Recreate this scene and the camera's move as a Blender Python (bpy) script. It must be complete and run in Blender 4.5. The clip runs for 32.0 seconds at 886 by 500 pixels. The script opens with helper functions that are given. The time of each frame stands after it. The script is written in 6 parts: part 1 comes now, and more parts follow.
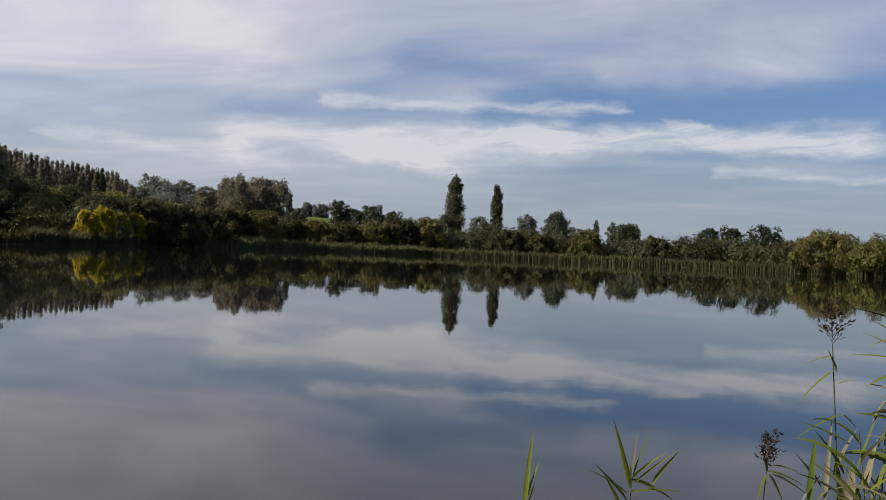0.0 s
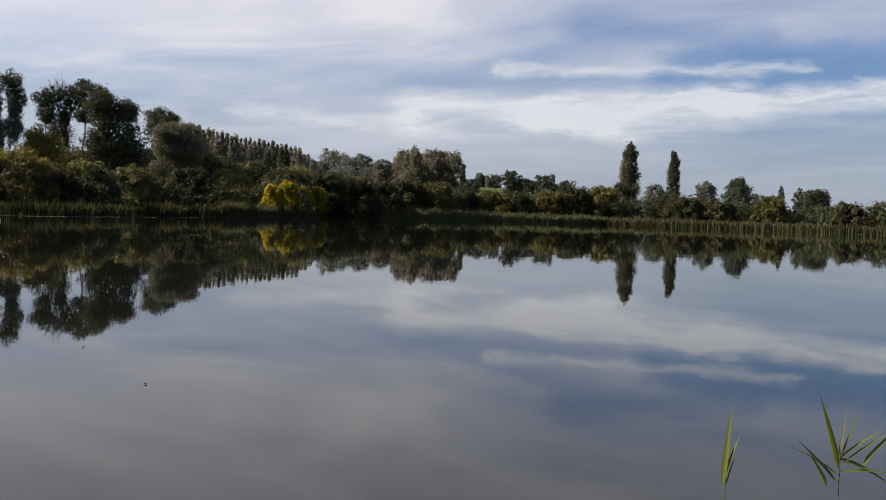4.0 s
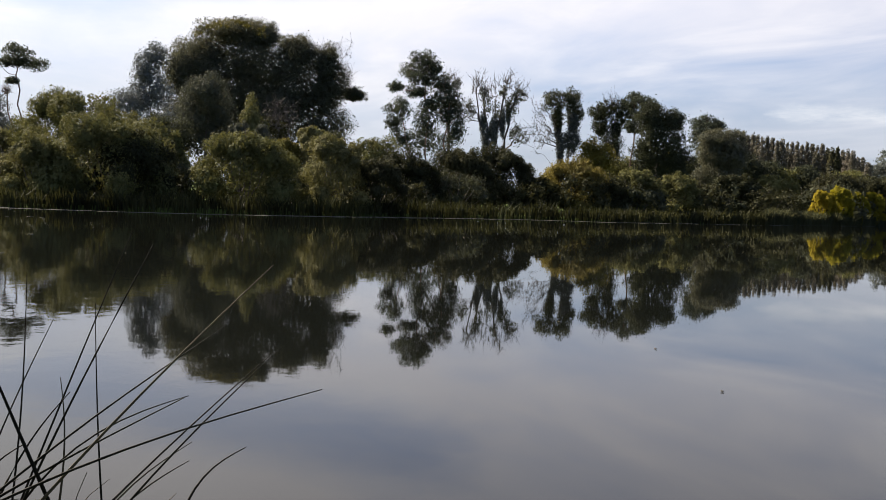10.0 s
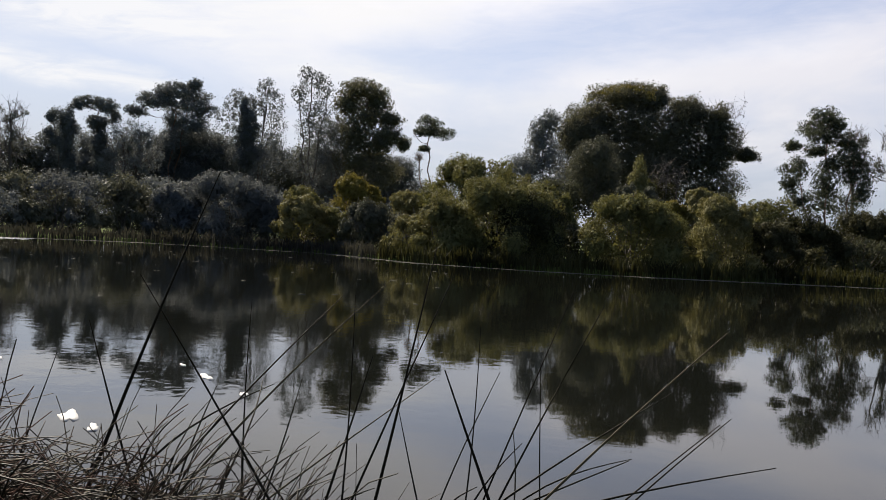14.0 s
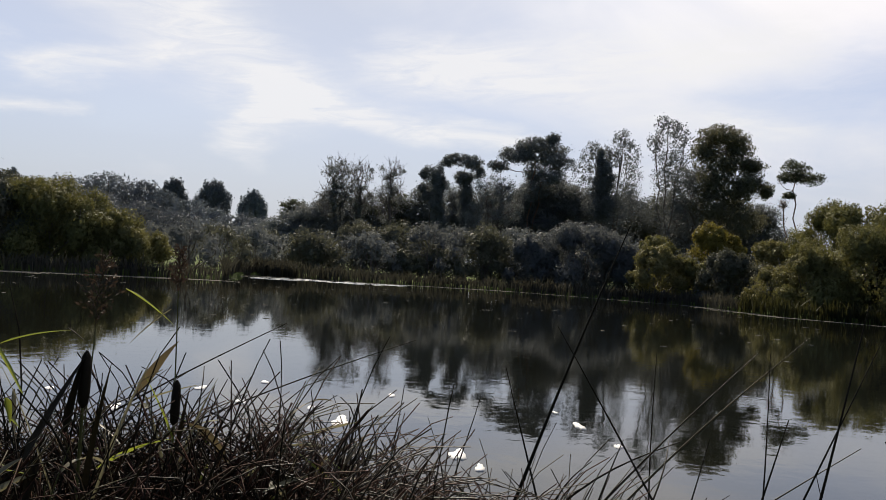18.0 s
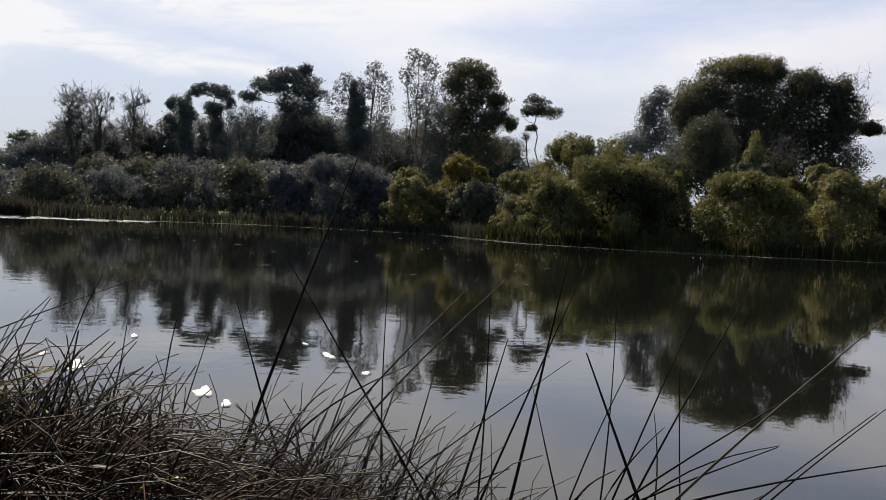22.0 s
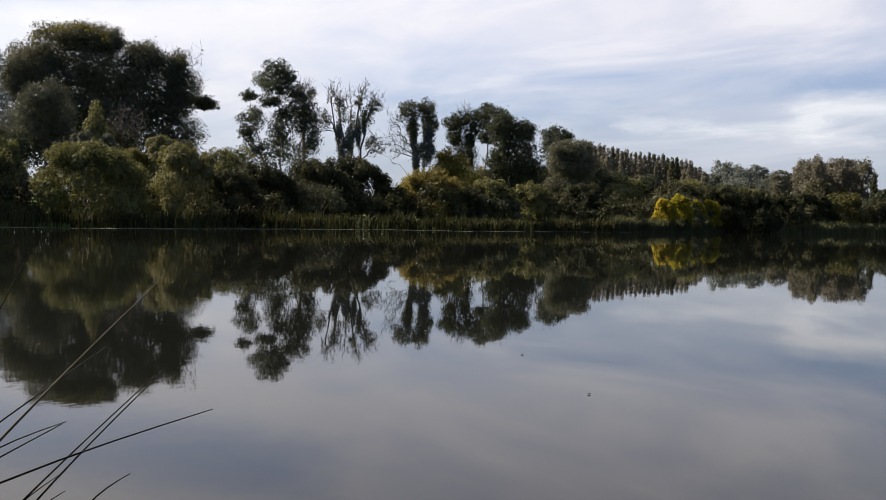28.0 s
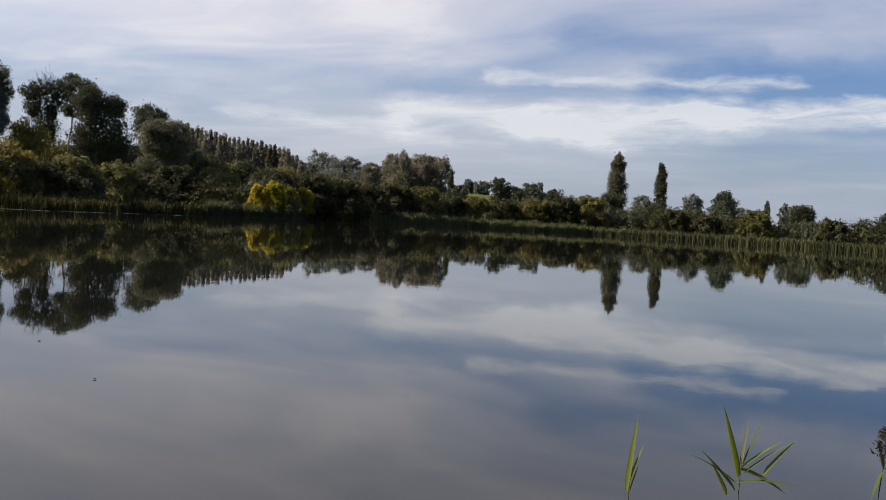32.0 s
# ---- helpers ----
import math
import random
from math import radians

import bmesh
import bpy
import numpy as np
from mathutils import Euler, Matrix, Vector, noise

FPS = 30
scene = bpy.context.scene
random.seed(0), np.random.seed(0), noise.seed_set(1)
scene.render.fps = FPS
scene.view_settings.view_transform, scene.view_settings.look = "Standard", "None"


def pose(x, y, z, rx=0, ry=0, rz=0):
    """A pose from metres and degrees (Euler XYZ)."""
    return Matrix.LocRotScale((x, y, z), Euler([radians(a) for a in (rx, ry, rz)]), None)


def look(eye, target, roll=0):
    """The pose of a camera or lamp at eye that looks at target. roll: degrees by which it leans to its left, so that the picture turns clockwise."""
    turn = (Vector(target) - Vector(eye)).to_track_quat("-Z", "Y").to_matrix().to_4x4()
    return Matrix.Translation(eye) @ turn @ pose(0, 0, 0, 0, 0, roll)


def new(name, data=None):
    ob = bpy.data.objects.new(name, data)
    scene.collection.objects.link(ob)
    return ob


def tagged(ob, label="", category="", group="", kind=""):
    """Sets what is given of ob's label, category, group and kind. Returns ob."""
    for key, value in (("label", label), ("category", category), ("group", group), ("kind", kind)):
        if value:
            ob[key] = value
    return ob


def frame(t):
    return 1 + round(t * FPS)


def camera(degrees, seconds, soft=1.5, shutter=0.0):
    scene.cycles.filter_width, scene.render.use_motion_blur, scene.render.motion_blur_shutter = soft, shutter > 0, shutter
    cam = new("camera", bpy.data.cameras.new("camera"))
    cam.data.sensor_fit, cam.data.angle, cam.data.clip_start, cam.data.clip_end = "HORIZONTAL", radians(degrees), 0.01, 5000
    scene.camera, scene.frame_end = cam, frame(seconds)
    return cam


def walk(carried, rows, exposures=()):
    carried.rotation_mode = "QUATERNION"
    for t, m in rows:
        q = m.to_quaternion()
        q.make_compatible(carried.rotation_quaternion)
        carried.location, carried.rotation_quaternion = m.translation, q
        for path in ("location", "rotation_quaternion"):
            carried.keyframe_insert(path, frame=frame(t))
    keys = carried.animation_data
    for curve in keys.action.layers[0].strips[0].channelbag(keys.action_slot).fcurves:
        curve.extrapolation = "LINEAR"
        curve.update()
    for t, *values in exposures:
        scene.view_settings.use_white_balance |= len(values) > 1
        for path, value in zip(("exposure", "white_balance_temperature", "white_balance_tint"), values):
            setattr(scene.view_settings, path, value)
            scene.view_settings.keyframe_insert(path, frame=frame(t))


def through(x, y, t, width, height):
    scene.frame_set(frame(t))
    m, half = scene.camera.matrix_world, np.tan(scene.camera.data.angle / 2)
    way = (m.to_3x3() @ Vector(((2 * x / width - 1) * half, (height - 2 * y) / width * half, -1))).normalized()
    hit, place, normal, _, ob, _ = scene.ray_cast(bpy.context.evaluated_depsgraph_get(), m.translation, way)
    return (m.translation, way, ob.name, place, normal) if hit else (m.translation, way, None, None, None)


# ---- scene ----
EYE = 1.7
cam = camera(51.1, 32.0, soft=0.85)
# seconds, east and north of the turning point, degrees to the left, up, and of lean
PATH = [
    (0.0, 0.000, 0.620, -0.00, -0.04, 2.58),
    (0.5, -0.015, 0.620, 1.36, -0.67, 2.31),
    (1.0, -0.028, 0.619, 2.61, -1.43, 2.19),
    (1.5, -0.037, 0.619, 3.41, -1.81, 2.29),
    (2.0, -0.044, 0.618, 4.06, -2.10, 2.22),
    (2.5, -0.058, 0.617, 5.35, -2.13, 2.40),
    (4.5, -0.085, 0.606, 12.40, -2.37, 1.89),
    (5.0, -0.100, 0.601, 14.17, -2.35, 2.02),
    (5.5, -0.118, 0.596, 15.89, -2.34, 2.07),
    (6.0, -0.140, 0.590, 17.98, -2.76, 1.97),
    (6.5, -0.182, 0.576, 21.66, -3.14, 2.14),
    (7.0, -0.228, 0.560, 25.38, -3.95, 1.71),
    (7.5, -0.268, 0.547, 28.15, -3.86, 2.14),
    (8.0, -0.304, 0.532, 30.91, -3.25, 1.93),
    (8.5, -0.344, 0.511, 34.51, -3.26, 2.14),
    (9.0, -0.372, 0.494, 37.14, -3.18, 1.93),
    (9.5, -0.401, 0.473, 40.27, -3.17, 2.08),
    (10.0, -0.423, 0.453, 43.03, -3.11, 2.18),
    (10.5, -0.447, 0.430, 46.09, -2.51, 2.51),
    (11.0, -0.470, 0.405, 49.24, -2.45, 2.54),
    (11.5, -0.487, 0.383, 51.80, -1.82, 3.39),
    (12.0, -0.501, 0.365, 53.96, -1.38, 3.70),
    (12.5, -0.521, 0.336, 57.21, -1.08, 4.02),
    (13.0, -0.543, 0.299, 61.20, -1.31, 3.14),
    (13.5, -0.556, 0.274, 63.76, -0.88, 3.17),
    (14.0, -0.568, 0.247, 66.48, -0.47, 3.45),
    (14.5, -0.580, 0.218, 69.37, -0.43, 3.34),
    (15.0, -0.592, 0.185, 72.60, -0.43, 3.04),
    (15.5, -0.601, 0.154, 75.60, -0.45, 2.60),
    (17.5, -0.618, 0.048, 85.52, 0.99, 3.62),
    (18.0, -0.620, 0.019, 88.20, 1.18, 4.12),
    (18.5, -0.620, -0.016, 91.51, 1.01, 3.87),
    (19.0, -0.618, -0.044, 94.09, 0.90, 4.19),
    (19.5, -0.618, -0.054, 95.03, 1.11, 3.91),
    (20.0, -0.619, -0.036, 93.33, 0.63, 3.50),
    (20.5, -0.620, 0.005, 88.29, 0.25, 3.28),
    (21.0, -0.617, 0.067, 81.32, -0.71, 3.58),
    (21.5, -0.612, 0.107, 76.42, -1.19, 3.25),
    (22.0, -0.609, 0.130, 73.00, -2.05, 3.04),
    (22.5, -0.601, 0.164, 68.57, -2.15, 2.69),
    (23.0, -0.596, 0.189, 65.05, -1.83, 2.46),
    (23.5, -0.592, 0.209, 61.44, -1.82, 2.21),
    (24.0, -0.587, 0.232, 57.49, -1.93, 2.17),
    (24.5, -0.585, 0.248, 54.29, -2.18, 2.47),
    (25.0, -0.585, 0.261, 51.46, -1.90, 2.68),
    (25.5, -0.588, 0.267, 49.36, -2.02, 2.33),
    (27.5, -0.553, 0.356, 37.67, -1.87, 1.77),
    (28.0, -0.539, 0.383, 34.22, -2.20, 1.65),
    (28.5, -0.430, 0.452, 30.58, -2.08, 1.66),
    (29.0, -0.270, 0.522, 26.80, -2.13, 1.96),
    (29.5, -0.090, 0.575, 23.54, -2.29, 2.33),
    (30.0, 0.050, 0.610, 20.66, -2.58, 2.82),
    (30.5, 0.115, 0.628, 18.18, -2.68, 3.06),
    (31.0, 0.155, 0.640, 15.46, -2.47, 3.09),
    (31.5, 0.190, 0.650, 12.95, -2.31, 3.20),
    (32.0, 0.220, 0.658, 9.78, -1.96, 3.60),
]


def sight(x, y, yaw, pitch, roll):
    a, e = radians(yaw), radians(pitch)
    way = Vector((-math.sin(a) * math.cos(e), math.cos(a) * math.cos(e), math.sin(e)))
    eye = Vector((x, y, EYE))
    return look(eye, eye + way, roll)


EXPOSURES = [(0, 0.94), (2, 1.05), (4, 1.08), (6, 1.2), (7, 1.26), (9, 1.38), (11, 1.3), (13, 1.17), (16, 1.06), (19, 1.0), (22, 1.1), (24, 1.12), (27, 1.28), (30, 1.26), (32, 1.1)]
walk(cam, [(t, sight(*row)) for t, *row in PATH], EXPOSURES)

# ---- sky and sun ----
SUN_SIDE, SUN_UP = 98.0, 35.0


def toward(az, el=0.0):
    a, e = radians(az), radians(el)
    return Vector((-math.sin(a) * math.cos(e), math.cos(a) * math.cos(e), math.sin(e)))


sun = new("sun", bpy.data.lights.new("sun", "SUN"))
sun.data.energy, sun.data.angle, sun.data.color = 5.0, radians(0.6), (1.0, 0.9, 0.76)
sun.matrix_world = look(toward(SUN_SIDE, SUN_UP) * 200, (0, 0, 0))


class Nodes:
    """Short hand for a node tree."""

    def __init__(self, tree):
        self.tree = tree
        tree.nodes.clear()

    def add(self, kind, inputs=(), **props):
        node = self.tree.nodes.new(kind)
        for key, value in props.items():
            setattr(node, key, value)
        for key, value in dict(inputs).items():
            if isinstance(value, bpy.types.NodeSocket):
                self.tree.links.new(value, node.inputs[key])
            else:
                node.inputs[key].default_value = value
        return node

    def math(self, op, a, b=0.0, c=0.0, clamp=False):
        return self.add("ShaderNodeMath", {0: a, 1: b, 2: c}, operation=op, use_clamp=clamp).outputs[0]

    def ramp(self, fac, stops):
        node = self.add("ShaderNodeValToRGB", {"Fac": fac})
        e = node.color_ramp.elements
        while len(e) < len(stops):
            e.new(0.5)
        for el, (at, col) in zip(e, stops):
            el.position, el.color = at, col if len(col) == 4 else (*col, 1)
        return node.outputs["Color"]

    def mix(self, fac, a, b, blend="MIX"):
        node = self.add("ShaderNodeMix", {"Factor": fac, 6: a, 7: b}, data_type="RGBA", blend_type=blend)
        return node.outputs[2]

    def noise(self, vector, scale, detail=4.0, rough=0.55, warp=0.0):
        return self.add("ShaderNodeTexNoise", {"Vector": vector, "Scale": scale, "Detail": detail, "Roughness": rough, "Distortion": warp}).outputs["Fac"]


world = bpy.data.worlds.new("world")
scene.world = world
world.use_nodes = True
n = Nodes(world.node_tree)
where = n.add("ShaderNodeTexCoord").outputs["Generated"]
sep = n.add("ShaderNodeSeparateXYZ", {0: where})
up = n.math("MAXIMUM", sep.outputs[2], 0.0)
lift = n.math("ADD", up, 0.10)
flat = n.add("ShaderNodeCombineXYZ", {0: n.math("DIVIDE", sep.outputs[0], lift), 1: n.math("DIVIDE", sep.outputs[1], lift), 2: 0.3}).outputs[0]
sunward = n.add("ShaderNodeVectorMath", {0: where, 1: toward(SUN_SIDE, SUN_UP)}, operation="DOT_PRODUCT").outputs["Value"]
sunward = n.math("MAXIMUM", sunward, 0.0)
sky = n.add("ShaderNodeTexSky", sky_type="NISHITA", sun_disc=False, sun_elevation=radians(SUN_UP), sun_rotation=radians(-SUN_SIDE), air_density=1.0, dust_density=1.5, ozone_density=1.6)
# high veil, whiter toward the sun, with brushed streaks of cloud and blue gaps
az_deg = n.math("MULTIPLY", n.math("ARCTAN2", n.math("MULTIPLY", sep.outputs[0], -1.0), sep.outputs[1]), 57.2958)
el_deg = n.math("MULTIPLY", n.math("ARCSINE", up), 57.2958)
turn = n.add("ShaderNodeVectorRotate", {"Vector": flat, "Angle": radians(20)}, rotation_type="Z_AXIS").outputs[0]
drawn = n.add("ShaderNodeVectorMath", {0: turn, 1: (0.6, 1.0, 1.0)}, operation="MULTIPLY").outputs[0]
veil = n.noise(drawn, 0.5, 4.0, 0.5, 0.3)
wisp = n.noise(drawn, 1.5, 7.0, 0.55, 0.5)
side = n.add("ShaderNodeMapRange", {"Value": az_deg, 1: -30.0, 2: 12.0, 3: -0.12, 4: 0.20}, clamp=True).outputs[0]
high = n.add("ShaderNodeMapRange", {"Value": el_deg, 1: 7.0, 2: 16.0, 3: -0.02, 4: 0.13}, clamp=True).outputs[0]
cover = n.math("ADD", n.math("MULTIPLY_ADD", veil, 1.1, -0.55), n.math("MULTIPLY_ADD", wisp, 0.7, 0.27))
behind = n.add("ShaderNodeMapRange", {"Value": n.math("ABSOLUTE", n.math("SUBTRACT", az_deg, 60.0)), 1: 95.0, 2: 130.0, 3: 0.0, 4: -0.15}, clamp=True).outputs[0]
overhead = n.add("ShaderNodeMapRange", {"Value": el_deg, 1: 32.0, 2: 60.0, 3: 0.0, 4: -0.08}, clamp=True).outputs[0]
bright = n.add("ShaderNodeMapRange", {"Value": az_deg, 1: 76.0, 2: 98.0, 3: 0.0, 4: -0.36}, clamp=True).outputs[0]
cover = n.math("ADD", n.math("ADD", n.math("ADD", cover, bright), side), n.math("ADD", high, n.math("ADD", behind, overhead)))
calm = n.add("ShaderNodeMapRange", {"Value": el_deg, 1: 2.5, 2: 6.5, 3: 0.25, 4: 1.0}, clamp=True).outputs[0]
mask = n.ramp(cover, [(0.50, (0, 0, 0)), (1.0, (1, 1, 1))])
# brushed strokes of cloud: from and to (degrees to the left, degrees up), breadth, strength
STROKES = ((23, 5.7, 12, 5.4, 0.55, 0.6), (12.5, 6.2, 2, 6.0, 1.0, 0.9), (4, 6.1, -6, 7.0, 1.25, 1.0), (-5, 7.0, -24, 7.15, 0.75, 0.95), (8.2, 8.95, -10.5, 8.85, 0.35, 0.55), (-17, 5.2, -27, 5.15, 0.35, 0.4), (12.2, 5.0, 9.5, 4.6, 0.45, 0.4), (-13, 8.0, -16, 7.9, 0.3, 0.5),
           (106, 14.5, 99, 10, 2.6, 0.8), (99.5, 10, 101, 6.6, 1.1, 0.7), (98.5, 9.6, 84, 7.9, 0.9, 0.85), (91, 12, 69, 14.2, 2.0, 0.8), (88, 11.8, 70, 9.6, 1.3, 0.45), (113, 9.4, 106.5, 11.5, 1.0, 0.7), (116.5, 6.9, 111, 7.6, 0.45, 0.6), (121, 11.6, 115.5, 11.3, 1.0, 0.6), (72, 9.6, 60, 9.0, 0.9, 0.35))
GAPS = ((-4, 8.2, -28, 9.2, 1.6, 1.2), (12, 7.8, -2, 8.3, 0.8, 0.35), (2, 11.2, -8, 10.2, 1.2, 0.4), (70, 11.0, 44, 15.5, 2.4, 0.5), (109, 8.2, 103, 8.6, 1.2, 0.5))
bend = n.add("ShaderNodeTexNoise", {"Vector": n.add("ShaderNodeCombineXYZ", {0: n.math("MULTIPLY", az_deg, 0.10), 1: n.math("MULTIPLY", el_deg, 0.28), 2: 4.1}).outputs[0], "Scale": 1.3, "Detail": 5.0, "Roughness": 0.6}).outputs["Color"]
bend = n.add("ShaderNodeVectorMath", {0: n.add("ShaderNodeVectorMath", {0: bend, 1: (0.5, 0.5, 0.5)}, operation="SUBTRACT").outputs[0], 1: (5.0, 2.6, 0)}, operation="MULTIPLY").outputs[0]
drift = n.add("ShaderNodeVectorMath", {0: n.add("ShaderNodeCombineXYZ", {0: n.math("MULTIPLY", az_deg, 0.6), 1: el_deg}).outputs[0], 1: bend}, operation="ADD").outputs[0]


def brushed(rows):
    """The sum of soft strokes laid over the sky."""
    total = 0.0
    for a0, e0, a1, e1, wide, much in rows:
        p0, along_it = Vector((a0 * 0.6, e0, 0)), Vector(((a1 - a0) * 0.6, e1 - e0, 0))
        off = n.add("ShaderNodeVectorMath", {0: drift, 1: p0}, operation="SUBTRACT").outputs[0]
        f = n.math("MULTIPLY", n.add("ShaderNodeVectorMath", {0: off, 1: along_it / along_it.length_squared}, operation="DOT_PRODUCT").outputs["Value"], 1.0, clamp=True)
        on = n.add("ShaderNodeVectorMath", {0: along_it, "Scale": f}, operation="SCALE").outputs[0]
        gap = n.add("ShaderNodeVectorMath", {0: off, 1: on}, operation="DISTANCE").outputs["Value"]
        one = n.add("ShaderNodeMapRange", {"Value": gap, 1: 0.0, 2: wide * 1.5, 3: much, 4: 0.0}, interpolation_type="SMOOTHSTEP", clamp=True).outputs[0]
        total = n.math("ADD", one, total)
    return total


line = n.add("ShaderNodeCombineXYZ", {0: n.math("MULTIPLY", az_deg, 0.10), 1: n.math("MULTIPLY_ADD", az_deg, 0.05, n.math("MULTIPLY", el_deg, 0.55)), 2: 2.7}).outputs[0]
fray = n.noise(line, 2.1, 9.0, 0.66, 0.9)
streak = n.math("MULTIPLY", brushed(STROKES), n.math("MULTIPLY_ADD", fray, 3.2, -0.62), clamp=True)
open_sky = n.math("MULTIPLY", brushed(GAPS), n.math("MULTIPLY_ADD", fray, 1.0, 0.45), clamp=True)
glow = n.math("POWER", sunward, 3.0)
cloud = n.mix(glow, (0.67, 0.665, 0.715, 1), (0.92, 0.91, 0.92, 1))
cloud = n.mix(n.math("MULTIPLY", n.math("SUBTRACT", wisp, 0.5), 0.9), cloud, (1.0, 0.99, 0.98, 1))
low = n.ramp(up, [(0.0, (1, 1, 1)), (0.17, (0, 0, 0))])
blue = n.mix(1.0, sky.outputs[0], (0.072, 0.082, 0.108, 1), "MULTIPLY")
blue = n.mix(glow, blue, (0.49, 0.53, 0.61, 1))
haze = n.mix(n.math("MULTIPLY", low, 0.88), blue, n.mix(glow, (0.37, 0.42, 0.52, 1), (0.58, 0.61, 0.67, 1)))
seen = n.mix(n.math("MULTIPLY", n.math("MULTIPLY", mask, calm), n.math("MULTIPLY_ADD", open_sky, -0.85, 0.9)), haze, cloud)
rise = n.add("ShaderNodeMapRange", {"Value": el_deg, 1: 6.0, 2: 22.0, 3: 0.0, 4: 1.0}, clamp=True).outputs[0]
past = n.add("ShaderNodeMapRange", {"Value": az_deg, 1: 62.0, 2: 95.0, 3: 1.0, 4: 0.25}, clamp=True).outputs[0]
near_sun = n.add("ShaderNodeMapRange", {"Value": az_deg, 1: -14.0, 2: 32.0, 3: 0.0, 4: 1.0}, clamp=True).outputs[0]
seen = n.mix(n.math("MULTIPLY", rise, n.math("MULTIPLY", near_sun, past)), seen, n.mix(1.0, seen, (1.41, 1.34, 1.28, 1), "MULTIPLY"))
deep = n.mix(glow, n.mix(1.0, sky.outputs[0], (0.064, 0.078, 0.108, 1), "MULTIPLY"), (0.56, 0.585, 0.63, 1))
seen = n.mix(n.math("MULTIPLY", open_sky, 0.75), seen, deep)
seen = n.mix(n.math("MULTIPLY", streak, 0.8), seen, n.mix(glow, (0.74, 0.75, 0.78, 1), (0.97, 0.95, 0.94, 1)))
back = n.add("ShaderNodeBackground", {"Color": seen, "Strength": 0.5})
n.add("ShaderNodeOutputWorld", {0: back.outputs[0]})

# ---- materials ----


def material(name, build):
    m = bpy.data.materials.new(name)
    m.use_nodes = True
    k = Nodes(m.node_tree)
    k.add("ShaderNodeOutputMaterial", {0: build(k)})
    return m


def leafy(name, dark, light, glow, through=0.45, rough=0.7, speck=None, patch_size=0.35, patch_gain=1.0, gloss=0.05):
    """Leaves: a colour that varies leaf by leaf and over the crown, and light coming through from behind."""
    def build(k):
        one = k.add("ShaderNodeNewGeometry").outputs["Random Per Island"]
        place = k.add("ShaderNodeTexCoord").outputs["Object"]
        patch = k.noise(place, patch_size, 3.0, 0.6)
        f = k.math("ADD", k.math("MULTIPLY_ADD", one, 0.36, 0.09), k.math("MULTIPLY_ADD", patch, patch_gain, 0.2 - 0.5 * patch_gain), clamp=True)
        thing = k.add("ShaderNodeObjectInfo").outputs["Random"]
        col = k.mix(f, (*dark, 1), (*light, 1))
        col = k.add("ShaderNodeHueSaturation", {"Hue": k.math("MULTIPLY_ADD", thing, -0.04, 0.52), "Saturation": 1.0, "Value": k.math("MULTIPLY_ADD", thing, 0.5, 0.75), "Color": col}).outputs[0]
        if speck:
            col = k.mix(k.math("GREATER_THAN", one, 0.86), col, (*speck, 1))
        face = k.add("ShaderNodeBsdfPrincipled", {"Base Color": col, "Roughness": rough, "Specular IOR Level": gloss})
        lit = k.add("ShaderNodeBsdfTranslucent", {"Color": k.mix(0.55, col, (*glow, 1))})
        return k.add("ShaderNodeMixShader", {0: through, 1: face.outputs[0], 2: lit.outputs[0]}).outputs[0]
    return material(name, build)


def bark(name, a, b, scale=3.0):
    def build(k):
        place = k.add("ShaderNodeTexCoord").outputs["Object"]
        long = k.add("ShaderNodeVectorMath", {0: place, 1: (1, 1, 0.2)}, operation="MULTIPLY").outputs[0]
        f = k.noise(long, scale, 6.0, 0.7)
        bump = k.add("ShaderNodeBump", {"Height": f, "Strength": 0.6, "Distance": 0.05})
        return k.add("ShaderNodeBsdfPrincipled", {"Base Color": k.mix(f, (*a, 1), (*b, 1)), "Roughness": 0.9, "Normal": bump.outputs[0]}).outputs[0]
    return material(name, build)


WILLOW = leafy("willow_leaf", (0.036, 0.039, 0.021), (0.2, 0.19, 0.068), (0.3, 0.27, 0.07), 0.17)
# darker willow: deep-green bushes, and shade put into the scrub's colour
WILLOW_DEEP = leafy("deep_and_shaded_willow_leaf", (0.014, 0.016, 0.01), (0.062, 0.062, 0.027), (0.12, 0.11, 0.035), 0.14)
# grey leaf that also carries the sunward bank's haze in its colour
WILLOW_HAZE_GREY = leafy("haze_grey_willow_leaf", (0.058, 0.063, 0.052), (0.12, 0.12, 0.078), (0.18, 0.175, 0.1), 0.15)
WILLOW_GOLD = leafy("turning_willow_leaf", (0.04, 0.038, 0.014), (0.19, 0.165, 0.04), (0.34, 0.27, 0.05), 0.22)
YELLOW = leafy("yellow_leaf", (0.105, 0.092, 0.01), (0.34, 0.285, 0.024), (0.45, 0.38, 0.02), 0.35)
OAK = leafy("oak_leaf", (0.021, 0.025, 0.018), (0.062, 0.069, 0.04), (0.11, 0.11, 0.05), 0.22)
# paler and bluer: haze toward the sun is mixed into this leaf colour
WOOD_LEAF = leafy("haze_tinted_wood_leaf", (0.1, 0.11, 0.114), (0.142, 0.15, 0.142), (0.19, 0.195, 0.17), 0.22)
BEECH = leafy("beech_leaf", (0.054, 0.058, 0.048), (0.112, 0.115, 0.076), (0.19, 0.17, 0.08), 0.25)
RUSSET = leafy("russet_leaf", (0.085, 0.08, 0.066), (0.19, 0.17, 0.13), (0.2, 0.17, 0.11), 0.3)
PINE = leafy("pine_needle", (0.032, 0.038, 0.03), (0.075, 0.085, 0.06), (0.13, 0.14, 0.08), 0.28)
